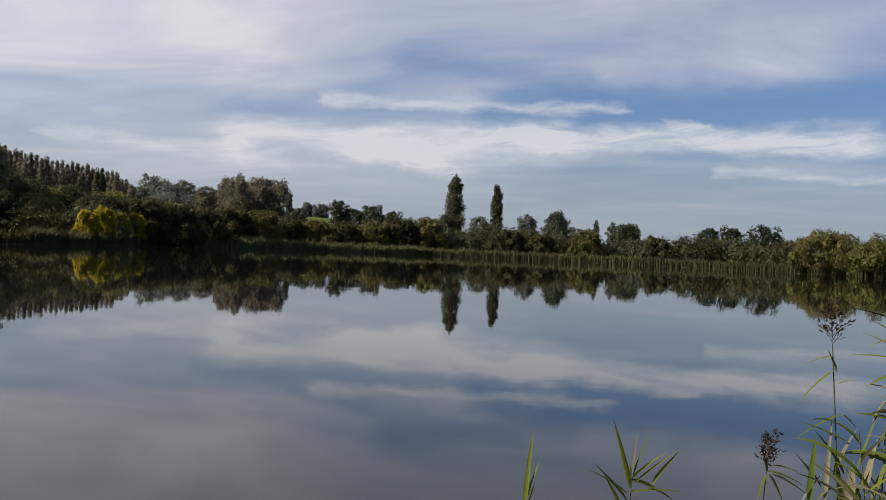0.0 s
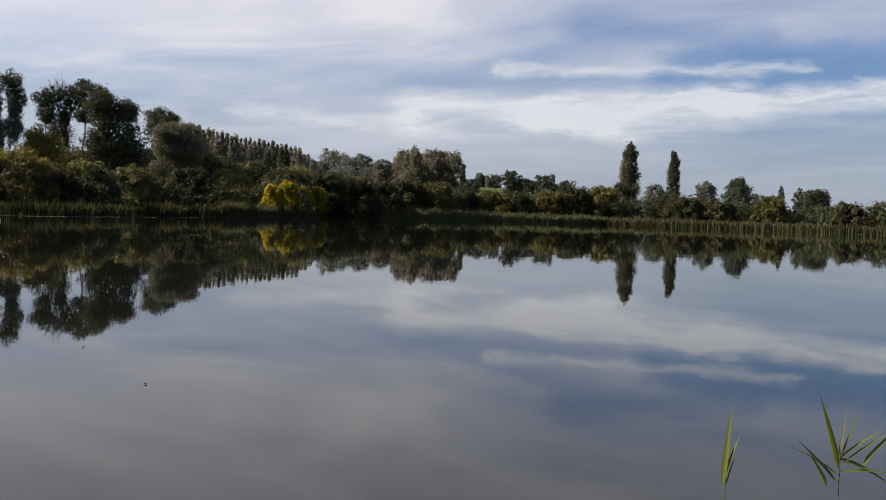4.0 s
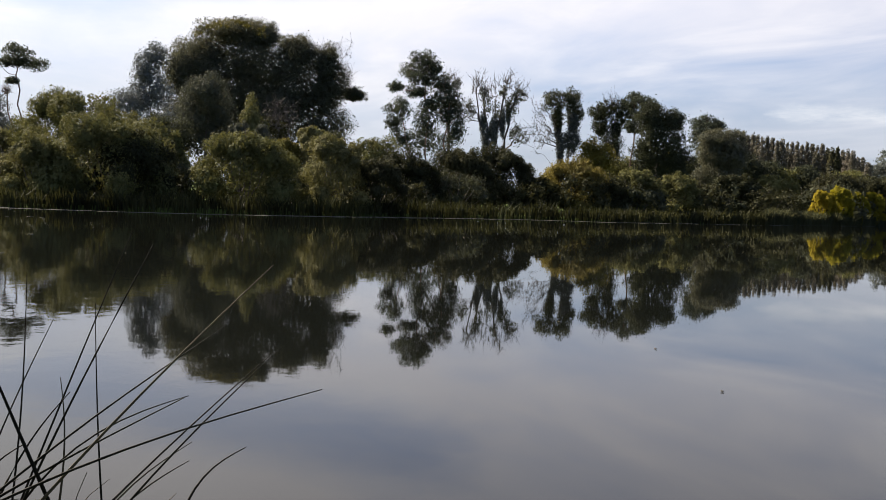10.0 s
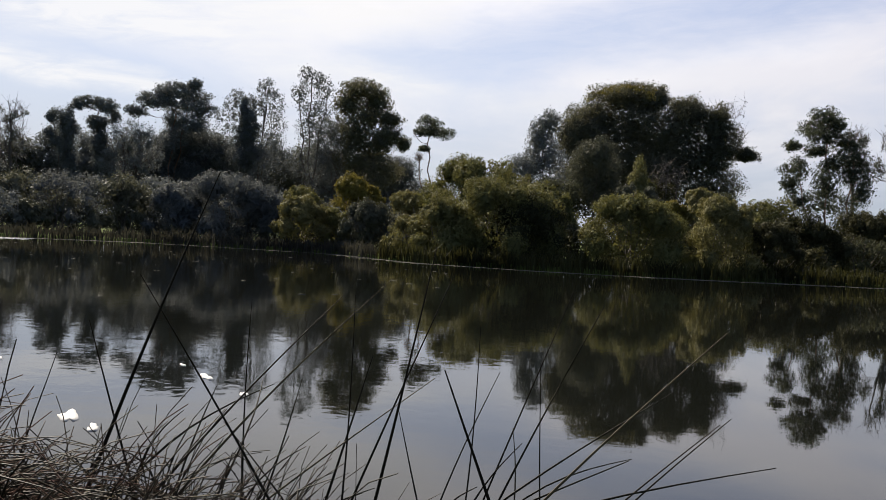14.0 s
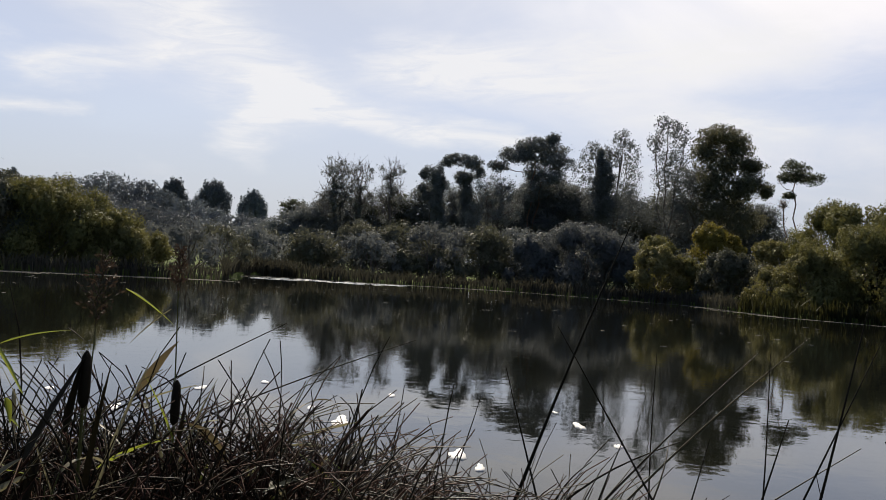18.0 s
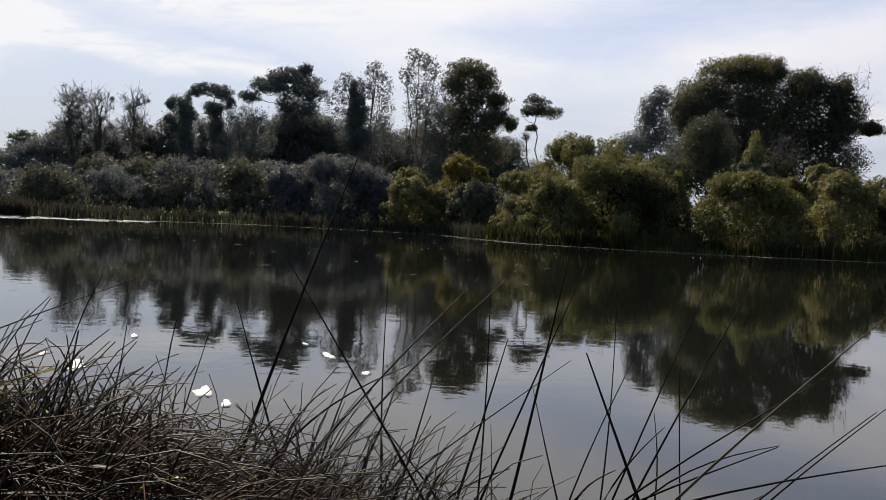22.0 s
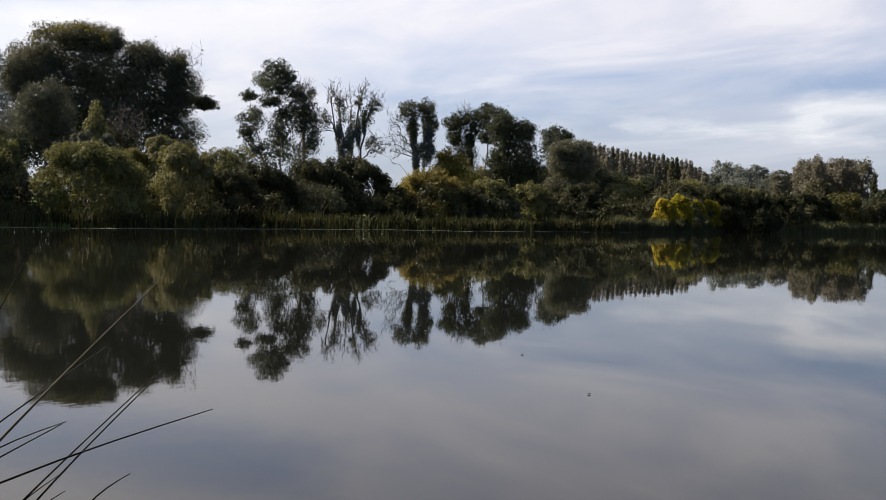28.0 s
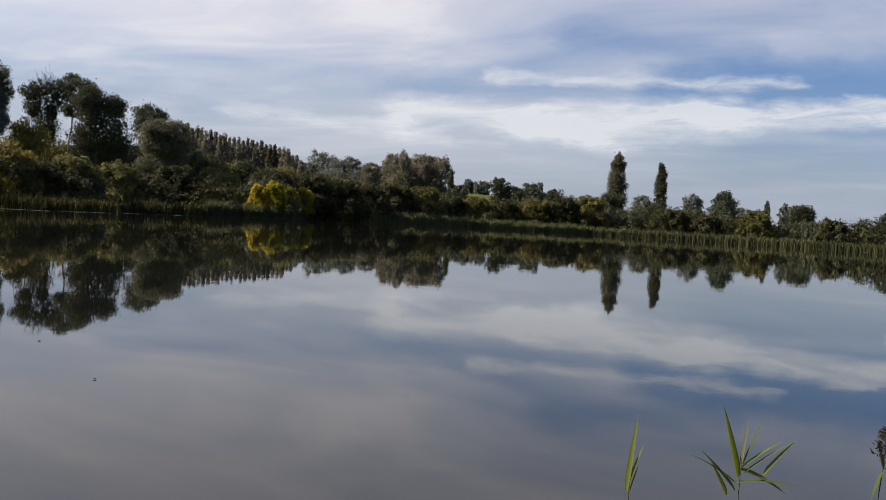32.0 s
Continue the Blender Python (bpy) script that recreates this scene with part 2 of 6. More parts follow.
# ivy lightened so that its colour holds the haze
IVY = leafy("haze_tinted_ivy_leaf", (0.078, 0.088, 0.092), (0.12, 0.129, 0.12), (0.17, 0.175, 0.155), 0.22)
# the blue-grey is hillside haze painted as leaf colour
HAZE_LEAF = leafy("haze_tinted_hillside_leaf", (0.095, 0.108, 0.118), (0.13, 0.141, 0.144), (0.16, 0.17, 0.17), 0.12)
YEW = leafy("dark_conifer_leaf", (0.016, 0.021, 0.014), (0.046, 0.056, 0.034), (0.07, 0.08, 0.04), 0.2)
OLIVE = leafy("olive_willow_leaf", (0.030, 0.030, 0.013), (0.125, 0.112, 0.036), (0.22, 0.19, 0.05), 0.18)
POPLAR = leafy("poplar_leaf", (0.032, 0.035, 0.024), (0.085, 0.083, 0.052), (0.16, 0.14, 0.06), 0.3)
# distance haze is put into this grey-green
FAR_LEAF = leafy("haze_tinted_far_leaf", (0.062, 0.072, 0.066), (0.140, 0.148, 0.128), (0.135, 0.135, 0.098), 0.35)
# strong colour patches imitate sunlit and shadowed stretches of the belt
REED_SUN_PATCHED = leafy("sun_patched_reed_blade", (0.006, 0.008, 0.005), (0.05, 0.051, 0.019), (0.08, 0.076, 0.02), 0.18, patch_size=0.085, patch_gain=3.4)
REED_PALE = leafy("pale_reed_blade", (0.03, 0.034, 0.018), (0.095, 0.095, 0.045), (0.12, 0.11, 0.045), 0.3, patch_size=0.05, patch_gain=1.6)
REED_LIGHT = leafy("straw_reed_blade", (0.06, 0.068, 0.032), (0.14, 0.145, 0.066), (0.14, 0.14, 0.06), 0.35, patch_size=0.05, patch_gain=1.2)
SEDGE = leafy("grey_sedge_blade", (0.017, 0.017, 0.013), (0.070, 0.067, 0.048), (0.063, 0.058, 0.037), 0.2, patch_size=0.12, patch_gain=2.0)
RUSH = leafy("rush_stem", (0.006, 0.005, 0.0035), (0.024, 0.019, 0.011), (0.02, 0.016, 0.006), 0.05, 0.6)
STRAW = leafy("dead_straw", (0.03, 0.023, 0.014), (0.14, 0.115, 0.07), (0.13, 0.1, 0.045), 0.2, 0.6)
THATCH = leafy("rush_thatch", (0.018, 0.011, 0.0075), (0.072, 0.043, 0.026), (0.05, 0.03, 0.014), 0.1, 0.8, gloss=0.05)
BLADE = leafy("green_reed_leaf", (0.045, 0.068, 0.013), (0.150, 0.173, 0.034), (0.236, 0.259, 0.028), 0.45, 0.4)
BLADE_DRY = leafy("faded_reed_leaf", (0.070, 0.070, 0.042), (0.210, 0.196, 0.133), (0.157, 0.136, 0.063), 0.35, 0.5)
PLUME = leafy("reed_plume", (0.021, 0.014, 0.011), (0.070, 0.048, 0.036), (0.063, 0.042, 0.026), 0.2, 0.85)
STALK = leafy("reed_stalk", (0.035, 0.038, 0.014), (0.098, 0.098, 0.035), (0.079, 0.079, 0.026), 0.1, 0.45)
BARK = bark("bark", (0.035, 0.03, 0.024), (0.12, 0.10, 0.085))
PINE_BARK = bark("pine_bark", (0.05, 0.035, 0.025), (0.19, 0.11, 0.07))


def water_build(k):
    place = k.add("ShaderNodeTexCoord").outputs["Object"]
    long = k.add("ShaderNodeVectorMath", {0: place, 1: (1.0, 1.0, 1.0)}, operation="MULTIPLY").outputs[0]
    small = k.noise(long, 2.8, 3.0, 0.5, 0.4)
    broad = k.noise(long, 0.35, 2.0, 0.5)
    xyz = k.add("ShaderNodeSeparateXYZ", {0: place})
    turned = k.math("MULTIPLY", k.math("ARCTAN2", k.math("MULTIPLY", xyz.outputs[0], -1.0), xyz.outputs[1]), 57.2958)
    breeze = k.add("ShaderNodeMapRange", {"Value": turned, 1: 42.0, 2: 80.0, 3: 0.22, 4: 1.2}, clamp=True).outputs[0]
    calm = k.ramp(k.noise(long, 0.03, 3.0, 0.6), [(0.35, (0.25, 0.25, 0.25)), (0.65, (1, 1, 1))])
    h = k.math("ADD", k.math("MULTIPLY", k.math("MULTIPLY", small, breeze), 0.0026), k.math("MULTIPLY", broad, 0.0034))
    bump = k.add("ShaderNodeBump", {"Height": k.math("MULTIPLY", h, calm), "Strength": 1.0, "Distance": 1.0})
    return k.add("ShaderNodeBsdfPrincipled", {"Base Color": (0.006, 0.0065, 0.005, 1), "Roughness": 0.02, "IOR": 1.333, "Normal": bump.outputs[0]}).outputs[0]


WATER = material("lake_water", water_build)


def ground_build(k):
    place = k.add("ShaderNodeTexCoord").outputs["Object"]
    f = k.noise(place, 0.02, 5.0, 0.6)
    g = k.noise(place, 3.0, 6.0, 0.7)
    col = k.mix(f, (0.035, 0.055, 0.012, 1), (0.075, 0.12, 0.022, 1))
    col = k.mix(k.math("MULTIPLY", g, 0.6), col, (0.05, 0.04, 0.02, 1))
    bump = k.add("ShaderNodeBump", {"Height": g, "Strength": 0.7, "Distance": 0.1})
    return k.add("ShaderNodeBsdfPrincipled", {"Base Color": col, "Roughness": 1.0, "Specular IOR Level": 0.03, "Normal": bump.outputs[0]}).outputs[0]


GROUND = material("meadow_ground", ground_build)

# ---- ground and water ----
# the far shore: degrees to the left, metres
SHORE = [(-75, 8), (-50, 110), (-24.5, 205), (-12, 228), (0.8, 240), (8, 232), (13.5, 216), (17, 196), (19.5, 158), (24, 126), (33, 99), (37.6, 96), (48.7, 78), (55.5, 71.5), (62, 70), (68, 72), (70.5, 78), (73, 88), (84, 92),
         (92, 84), (96.5, 83), (99.5, 82), (100.4, 76), (101.3, 61), (108, 57), (120, 50), (135, 36), (150, 15), (160, 3.2)]
NEAR = [(-80, 8), (-60, 4.2), (-30, 3.7), (20, 3.4), (45, 4.0), (80, 4.6), (100, 5.0), (125, 5.2), (160, 3.2)]
HILLS = [(-180, 4), (-40, 3), (-10, 3), (3, 10), (7, 17), (12, 18), (17, 20), (22, 16), (30, 8), (60, 5), (95, 4), (104, 12), (120, 22), (150, 14), (180, 4)]


def along(table, az):
    return float(np.interp(az, [a for a, _ in table], [b for _, b in table]))


def smooth(x):
    x = min(max(x, 0.0), 1.0)
    return x * x * (3 - 2 * x)


def land(az, r):
    """Height of the ground over the water."""
    far, near = along(SHORE, az), along(NEAR, az)
    open_water = -78 < az < 160 and far > near + 2
    hill = along(HILLS, az) * smooth((r - max(190, far + 30)) / 330)
    roll = 0.12 * noise.noise(toward(az) * r * 0.15) * min(1, r / 4)
    if not open_water:
        return 0.35 + roll + hill
    if r < (near + far) / 2:
        roll += 0.85 * math.exp(-(((r - 3.6) / 0.9) ** 2)) * smooth((az - 82) / 18)
        return -0.7 + 1.05 * smooth((near + 0.9 - r) / 1.8) + roll * 0.5
    return -0.7 + 1.0 * smooth((r - far + 1.0) / 2.2) + (roll + 0.5 * smooth((r - far) / 25)) * smooth((r - far) / 3) + hill


def mesh_of(name, verts, faces, mat, smooth_faces=False):
    """A mesh from arrays of corners and of faces with the same number of corners each."""
    me = bpy.data.meshes.new(name)
    verts, faces = np.asarray(verts, np.float32), np.asarray(faces, np.int32)
    k = faces.shape[1]
    me.vertices.add(len(verts))
    me.vertices.foreach_set("co", verts.ravel())
    me.loops.add(faces.size)
    me.loops.foreach_set("vertex_index", faces.ravel())
    me.polygons.add(len(faces))
    me.polygons.foreach_set("loop_start", np.arange(0, faces.size, k, dtype=np.int32))
    me.polygons.foreach_set("use_smooth", np.full(len(faces), smooth_faces))
    me.update(calc_edges=True)
    me.materials.append(mat)
    return me


def build_ground():
    turns = np.concatenate([np.arange(-180, -80, 5), np.arange(-80, 164, 1.0), np.arange(164, 180, 4)])
    rows = []
    for az in turns:
        far, near = along(SHORE, az), along(NEAR, az)
        if not (-78 < az < 160 and far > near + 2):
            far = max(far, near + 2.5)
        r = [0.05, 0.5, 1.0, near - 1.0 if near > 2.1 else 1.2]
        r += list(np.linspace(near - 0.8, near + 1.0, 8))
        r += list(np.linspace(min(near + 1.8, far - 2), far - 1.4, 5))
        r += list(np.linspace(far - 1.0, far + 1.6, 7))
        r += list(np.geomspace(far + 4, 4500, 26))
        rows.append([(toward(az) * q).to_tuple()[:2] + (land(az, q),) for q in r])
    m, w = len(rows), len(rows[0])
    v = np.array(rows).reshape(-1, 3)
    i, j = np.meshgrid(np.arange(m), np.arange(w - 1), indexing="ij")
    a, b = i * w + j, ((i + 1) % m) * w + j
    f = np.stack([a, a + 1, b + 1, b], -1).reshape(-1, 4)[:, ::-1]
    ob = new("ground", mesh_of("ground", v, f, GROUND, True))
    return tagged(ob, "rough grass bank and rolling meadow round the lake", "ground", kind="structure")


build_ground()
ring = [(toward(a) * r) for r in (0.6, 420) for a in range(0, 360, 5)]
wv = [(p.x, p.y, 0) for p in ring]
wf = [(i, (i + 1) % 72, 72 + (i + 1) % 72, 72 + i) for i in range(72)]
tagged(new("water", mesh_of("water", wv, [f[::-1] for f in wf], WATER)), "calm dark lake water mirroring sky and trees", "lake", kind="structure")

# ---- plants: builders ----


def thing(name, label, category, at, group="", kind=""):
    ob = new(name)
    ob.location = at
    ob.empty_display_size = 0.2
    return tagged(ob, label, category, group, kind)


def part(name, data, parent, label=""):
    ob = new(name, data)
    ob.parent = parent
    return tagged(ob, label)


def leaves(rng, lobes, size, mat, cover=2.0, flat=0.35, long=1.5, droop=0.0, limit=30000, deep=0.5, name="crown", split=5, core_share=0.16, wild=0.62, out=0.68, fuzz=0.0):
    """A crown: leaf tufts over the outer part of many lobes (centre, half sizes), each broken into smaller bunches.
    Tufts deep inside another lobe are left out."""
    c0 = np.array([l[0] for l in lobes], float)
    h0 = np.array([l[1] for l in lobes], float)
    if split:
        way = rng.normal(size=(len(c0), split, 3))
        way /= np.linalg.norm(way, axis=2, keepdims=True)
        way[:, :, 2] = np.abs(way[:, :, 2]) * np.where(rng.random((len(c0), split)) < 0.75, 1, -1)
        c = np.concatenate([c0, (c0[:, None] + way * h0[:, None] * out).reshape(-1, 3)])
        small = (0.36 if out < 0.75 else 0.22) + 0.2 * rng.random((len(c0) * split, 1))
        h = np.concatenate([h0 * 0.86, np.repeat(h0, split, 0) * small])
    else:
        c, h = c0, h0
    area = 4 * math.pi * ((h[:, 0] * h[:, 1]) ** 1.6 / 3 + (h[:, 0] * h[:, 2]) ** 1.6 / 3 + (h[:, 1] * h[:, 2]) ** 1.6 / 3) ** (1 / 1.6)
    count = cover * area / (size * size * long * 0.5)
    if count.sum() > limit * 1.6:
        count *= limit * 1.6 / count.sum()
    pick = np.repeat(np.arange(len(c)), np.maximum(6, count).astype(int))
    d = rng.normal(size=(len(pick), 3))
    d /= np.linalg.norm(d, axis=1, keepdims=True)
    r = deep + (1.08 - deep) * rng.random(len(pick)) ** 0.5
    p = c[pick] + d * h[pick] * r[:, None]
    if fuzz:
        stray = rng.random(len(p)) < fuzz
        p[stray] += rng.normal(size=(stray.sum(), 3)) * np.minimum(h[pick[stray]] * 0.5, 0.38)
    keep = np.ones(len(p), bool)
    for k in range(len(c0)):
        keep &= (((p - c0[k]) / h0[k]) ** 2).sum(1) > 0.36
    p, d, pick = p[keep], d[keep], pick[keep]
    core = rng.integers(0, len(c0), int(len(p) * core_share))
    dc = rng.normal(size=(len(core), 3))
    dc /= np.linalg.norm(dc, axis=1, keepdims=True)
    p = np.concatenate([p, c0[core] + dc * h0[core] * (0.25 + 0.45 * rng.random((len(core), 1)))])
    grow = np.concatenate([np.ones(len(d)), np.full(len(core), 2.3)])
    d, pick = np.concatenate([d, dc]), np.concatenate([pick, core])
    nrm = d / np.maximum(h[pick], 0.05)
    nrm /= np.linalg.norm(nrm, axis=1, keepdims=True)
    nrm = nrm * (1 - flat) + rng.normal(size=p.shape) * wild
    nrm /= np.linalg.norm(nrm, axis=1, keepdims=True)
    t = np.cross(nrm, rng.normal(size=p.shape))
    t[:, 2] -= droop
    t -= nrm * (t * nrm).sum(1, keepdims=True)
    t /= np.maximum(np.linalg.norm(t, axis=1, keepdims=True), 1e-6)
    b = np.cross(nrm, t)
    s = size * (grow * (0.5 + 1.0 * rng.random(len(p))))[:, None]
    lop = b * s * (rng.random((len(p), 1)) - 0.5) * 0.8
    v = np.stack([p - t * s * long * 0.5 - b * s * 0.5, p - t * s * long * 0.4 + b * s * 0.5, p + t * s * long * 0.6 + lop], 1).reshape(-1, 3)
    f = np.arange(len(p) * 3).reshape(-1, 3)
    return mesh_of(name, v, f, mat)


def tubes(paths, mat, sides=5, name="limb"):
    """Tapered round branches: each path is a list of (point, radius)."""
    vs, fs, base = [], [], 0
    ang = np.linspace(0, 2 * math.pi, sides, endpoint=False)
    for path in paths:
        pts = np.array([p for p, _ in path], float)
        rad = np.array([r for _, r in path], float)
        tan = np.gradient(pts, axis=0)
        tan /= np.maximum(np.linalg.norm(tan, axis=1, keepdims=True), 1e-9)
        ref = np.where(np.abs(tan[:, 2:3]) > 0.9, np.array([[1.0, 0, 0]]), np.array([[0, 0, 1.0]]))
        u = np.cross(tan, ref)
        u /= np.maximum(np.linalg.norm(u, axis=1, keepdims=True), 1e-9)
        w = np.cross(tan, u)
        ring = pts[:, None] + rad[:, None, None] * (np.cos(ang)[None, :, None] * u[:, None] + np.sin(ang)[None, :, None] * w[:, None])
        m = len(pts)
        vs.append(ring.reshape(-1, 3))
        i, j = np.meshgrid(np.arange(m - 1), np.arange(sides), indexing="ij")
        a, b = i * sides + j, i * sides + (j + 1) % sides
        fs.append((np.stack([a, b, b + sides, a + sides], -1).reshape(-1, 4)) + base)
        base += m * sides
    return mesh_of(name, np.concatenate(vs), np.concatenate(fs), mat, True)


def branch(rng, start, end, r0, r1, wander=0.08, steps=6, sag=0.0):
    a, b = np.array(start, float), np.array(end, float)
    span = np.linalg.norm(b - a)
    out, off = [], np.zeros(3)
    for i in range(steps + 1):
        f = i / steps
        if 0 < i < steps:
            off = off * 0.6 + rng.normal(size=3) * span * wander * 0.5
        q = a + (b - a) * f + off * (1 - f) * 1.0
        q[2] += sag * span * 4 * f * (1 - f)
        out.append((q, r0 + (r1 - r0) * f))
    return out


def foot(az, d, sink=0.1):
    p = toward(az) * d
    return Vector((p.x, p.y, land(az, d) - sink))


SEED = [0]


def rng_next():
    SEED[0] += 1
    return np.random.default_rng(SEED[0] * 7919)


def tuft(d):
    """Tufts grow with distance, so that far crowns stay light."""
    return max(0.07, d * 0.00118)


def tufts(d, width, h, most):
    """How many tufts a crown of that size needs at that distance."""
    return int(min(most, 400 + (0.70 if d < 230 else 0.45) * width * h * (1640 / d) ** 2))


def bush(az, d, top, width, mat=None, label="", name="willow_bush", category="bush", group="lakeside bushes", gap=0.0, limit=20000):
    """A many-stemmed dome of upright shoots, down to the ground."""
    rng, mat = rng_next(), mat or WILLOW
    base = foot(az, d)
    h = top - base.z
    root = thing(name, label or "rounded grey-green willow bush behind the reeds", category, base, group)
    w = width / 2
    lobes = [((0, 0, h * 0.42), (w * 0.86, w * 0.86, h * 0.53))]
    count = int(10 + width * 1.2)
    for i in range(count):
        a, q = i * 2.4 + rng.random(), math.sqrt((i + 0.4) / count)
        rise = h * (0.42 + 0.46 * math.sqrt(max(0.0, 1 - q * q))) if i % 3 else h * (0.16 + 0.3 * rng.random())
        q = q * 0.82 if i % 3 else 0.86
        s = w * (0.20 + 0.16 * rng.random())
        lobes.append(((math.cos(a) * q * w, math.sin(a) * q * w, rise), (s, s, s * (0.8 + 0.5 * rng.random()))))
    part("crown", leaves(rng, lobes, tuft(d), mat, 2.0 - gap, long=2.0, droop=-0.9, limit=tufts(d, width, h, limit), split=7, core_share=0.26, flat=0.0, wild=0.30, out=0.76, fuzz=0.02), root)
    stems = [branch(rng, (rng.normal() * 0.25, rng.normal() * 0.25, -0.3), l[0], 0.09, 0.03) for l in lobes[:10]]
    for l in lobes[:6]:
        e = np.array(l[0]) + (0, 0, l[1][2])
        stems.append(branch(rng, l[0], e + rng.normal(size=3) * 0.25, 0.035, 0.012))
    part("woody_frame", tubes(stems, BARK, 3, "woody_frame"), root)
    return root


def broadleaf(az, d, top, width, mat=None, label="", clear=0.22, name="tree", category="tree", bare=0, airy=0.0, lean=0.0, flatness=1.0):
    """A round-headed tree: trunk, limbs and a crown of lobes held at the limbs' ends."""
    rng, mat = rng_next(), mat or OAK
    base = foot(az, d)
    h, w = max(top - base.z, 3.0), width / 2
    root = thing(name, label or "dark green broadleaf tree on the far bank", category, base, "trees round the lake")
    r0 = 0.018 * h + 0.012 * width
    tip = np.array((lean * w, 0, h * 0.78))
    part("trunk", tubes([branch(rng, (0, 0, -0.4), tip, r0, r0 * 0.25, 0.03, 8)], BARK, 8, "trunk"), root)
    lobes, limbs = [], []
    count = int(14 + width * 1.1)
    lobes.append(((0, 0, h * (0.5 + clear * 0.4)), (w * 0.55, w * 0.55, h * (0.36 - clear * 0.3))))
    for i in range(count):
        f = clear + (0.93 - clear) * ((i + 0.5) / count)
        reach = w * math.sqrt(max(0.04, 1 - ((f - 0.52) / 0.56) ** 2)) * (0.55 + 0.3 * rng.random())
        a = i * 2.4 + rng.random()
        e = np.array((math.cos(a) * reach * 0.9 + lean * w * f, math.sin(a) * reach * 0.9, h * f * 0.95))
        s = (0.26 + 0.14 * rng.random()) * w + 0.25
        lobes.append((e, (s, s, s * (0.78 + 0.3 * rng.random()) * flatness)))
        start = np.array((lean * w * f * 0.5, 0, max(h * 0.12, h * (f - 0.25) * 0.9)))
        limbs.append(branch(rng, start, e, r0 * 0.38, r0 * 0.08, 0.10))
        for _ in range(bare):
            d2 = rng.normal(size=3) * w * 0.35
            d2[2] = abs(d2[2]) + s * 0.9
            limbs.append(branch(rng, e, e + d2, r0 * 0.1, r0 * 0.03, 0.12, 4))
    lobes.append(((lean * w, 0, h * 0.90), (w * 0.34, w * 0.34, h * 0.10)))
    part("branchwork", tubes(limbs, BARK, 3, "branchwork"), root)
    part("crown", leaves(rng, lobes if not airy else lobes[1:], tuft(d) * (1 - 0.25 * airy), mat, 1.9 * (1 - airy), core_share=0.2 - 0.3 * airy, deep=0.55 - 0.35 * airy, limit=tufts(d, width, h, 42000), split=7, flat=0.2, wild=0.5), root)
    return root


def poplar(az, d, top, width, mat=None, label="tall narrow poplar with upswept twigs", full=1.0, low=0.06):
    rng, mat = rng_next(), mat or POPLAR
    base = foot(az, d)
    h, w = max(top - base.z, 3.0), width / 2
    root = thing("poplar_tree", label, "tree", base, "trees round the lake")
    r0 = 0.013 * h + 0.1
    part("trunk", tubes([branch(rng, (0, 0, -0.4), (0, 0, h * 0.93), r0, 0.04, 0.01, 10)], BARK, 8, "trunk"), root)
    lobes, limbs = [], []
    for i in range(46):
        f = low + (0.97 - low) * (i + 0.5) / 46
        reach = w * (math.sin(math.pi * min(1, f * 0.92 + 0.14)) ** 0.7) * (0.45 + 0.4 * rng.random())
        a = i * 2.4
        e = np.array((math.cos(a) * reach * 0.72, math.sin(a) * reach * 0.72, h * f))
        s = w * (0.20 + 0.09 * rng.random())
        lobes.append((e, (s, s, h * 0.035 + s * 1.2)))
        limbs.append(branch(rng, (0, 0, h * max(0.03, f - 0.13)), e, 0.09, 0.02, 0.05, 4))
    part("branchwork", tubes(limbs, BARK, 3, "branchwork"), root)
    part("crown", leaves(rng, lobes, tuft(d) * 0.85, mat, 1.5 * full, long=2.2, droop=-1.5, limit=tufts(d, width, h, 16000), deep=0.3, split=0, core_share=0.05), root)
    return root


def grow(rng, stems, tips, tip_r, back=0.35):
    """Joins twig ends to the stems: each one forks off the nearest limb, weighing the way back to the foot."""
    pos, up_node, run = [], [], []
    for stem in stems:
        last = -1
        for p in stem:
            p = np.array(p, float)
            run.append(run[last] + np.linalg.norm(p - pos[last]) if last >= 0 else 0.0)
            pos.append(p)
            up_node.append(last)
            last = len(pos) - 1
    axis = np.array([p for p in pos])
    order = np.argsort([np.linalg.norm(axis - t, axis=1).min() for t in tips])
    ends = []
    for k in order:
        t = tips[k]
        P = np.array(pos)
        gap = np.linalg.norm(P - t, axis=1)
        cost = gap + back * np.array(run) + np.where(P[:, 2] > t[2] + 0.4, 1.5, 0.0)
        best = int(np.argmin(cost))
        steps = 3 if gap[best] > 1.2 else 1
        last = best
        for q in range(1, steps + 1):
            f = q / steps
            p = pos[best] + (t - pos[best]) * f
            if q < steps:
                p = p + rng.normal(size=3) * gap[best] * 0.07
                p[2] += gap[best] * 0.08 * math.sin(math.pi * f)
            run.append(run[last] + np.linalg.norm(p - pos[last]))
            pos.append(p)
            up_node.append(last)
            last = len(pos) - 1
        ends.append(last)
    n = len(pos)
    load = np.zeros(n)
    load[ends] = 1
    for i in range(n - 1, -1, -1):
        if up_node[i] >= 0:
            load[up_node[i]] += load[i]
    rad = tip_r * np.maximum(load, 1) ** 0.44
    heir = {}
    for i in range(n):
        u = up_node[i]
        if u >= 0 and (u not in heir or load[i] > load[heir[u]]):
            heir[u] = i
    paths = []
    for i in range(n):
        u = up_node[i]
        if u >= 0 and heir[u] == i:
            continue
        chain = [(pos[u], rad[i])] if u >= 0 else []
        j = i
        while True:
            chain.append((pos[j], rad[j]))
            if j not in heir:
                break
            j = heir[j]
        if len(chain) > 1:
            paths.append(chain)
    return paths


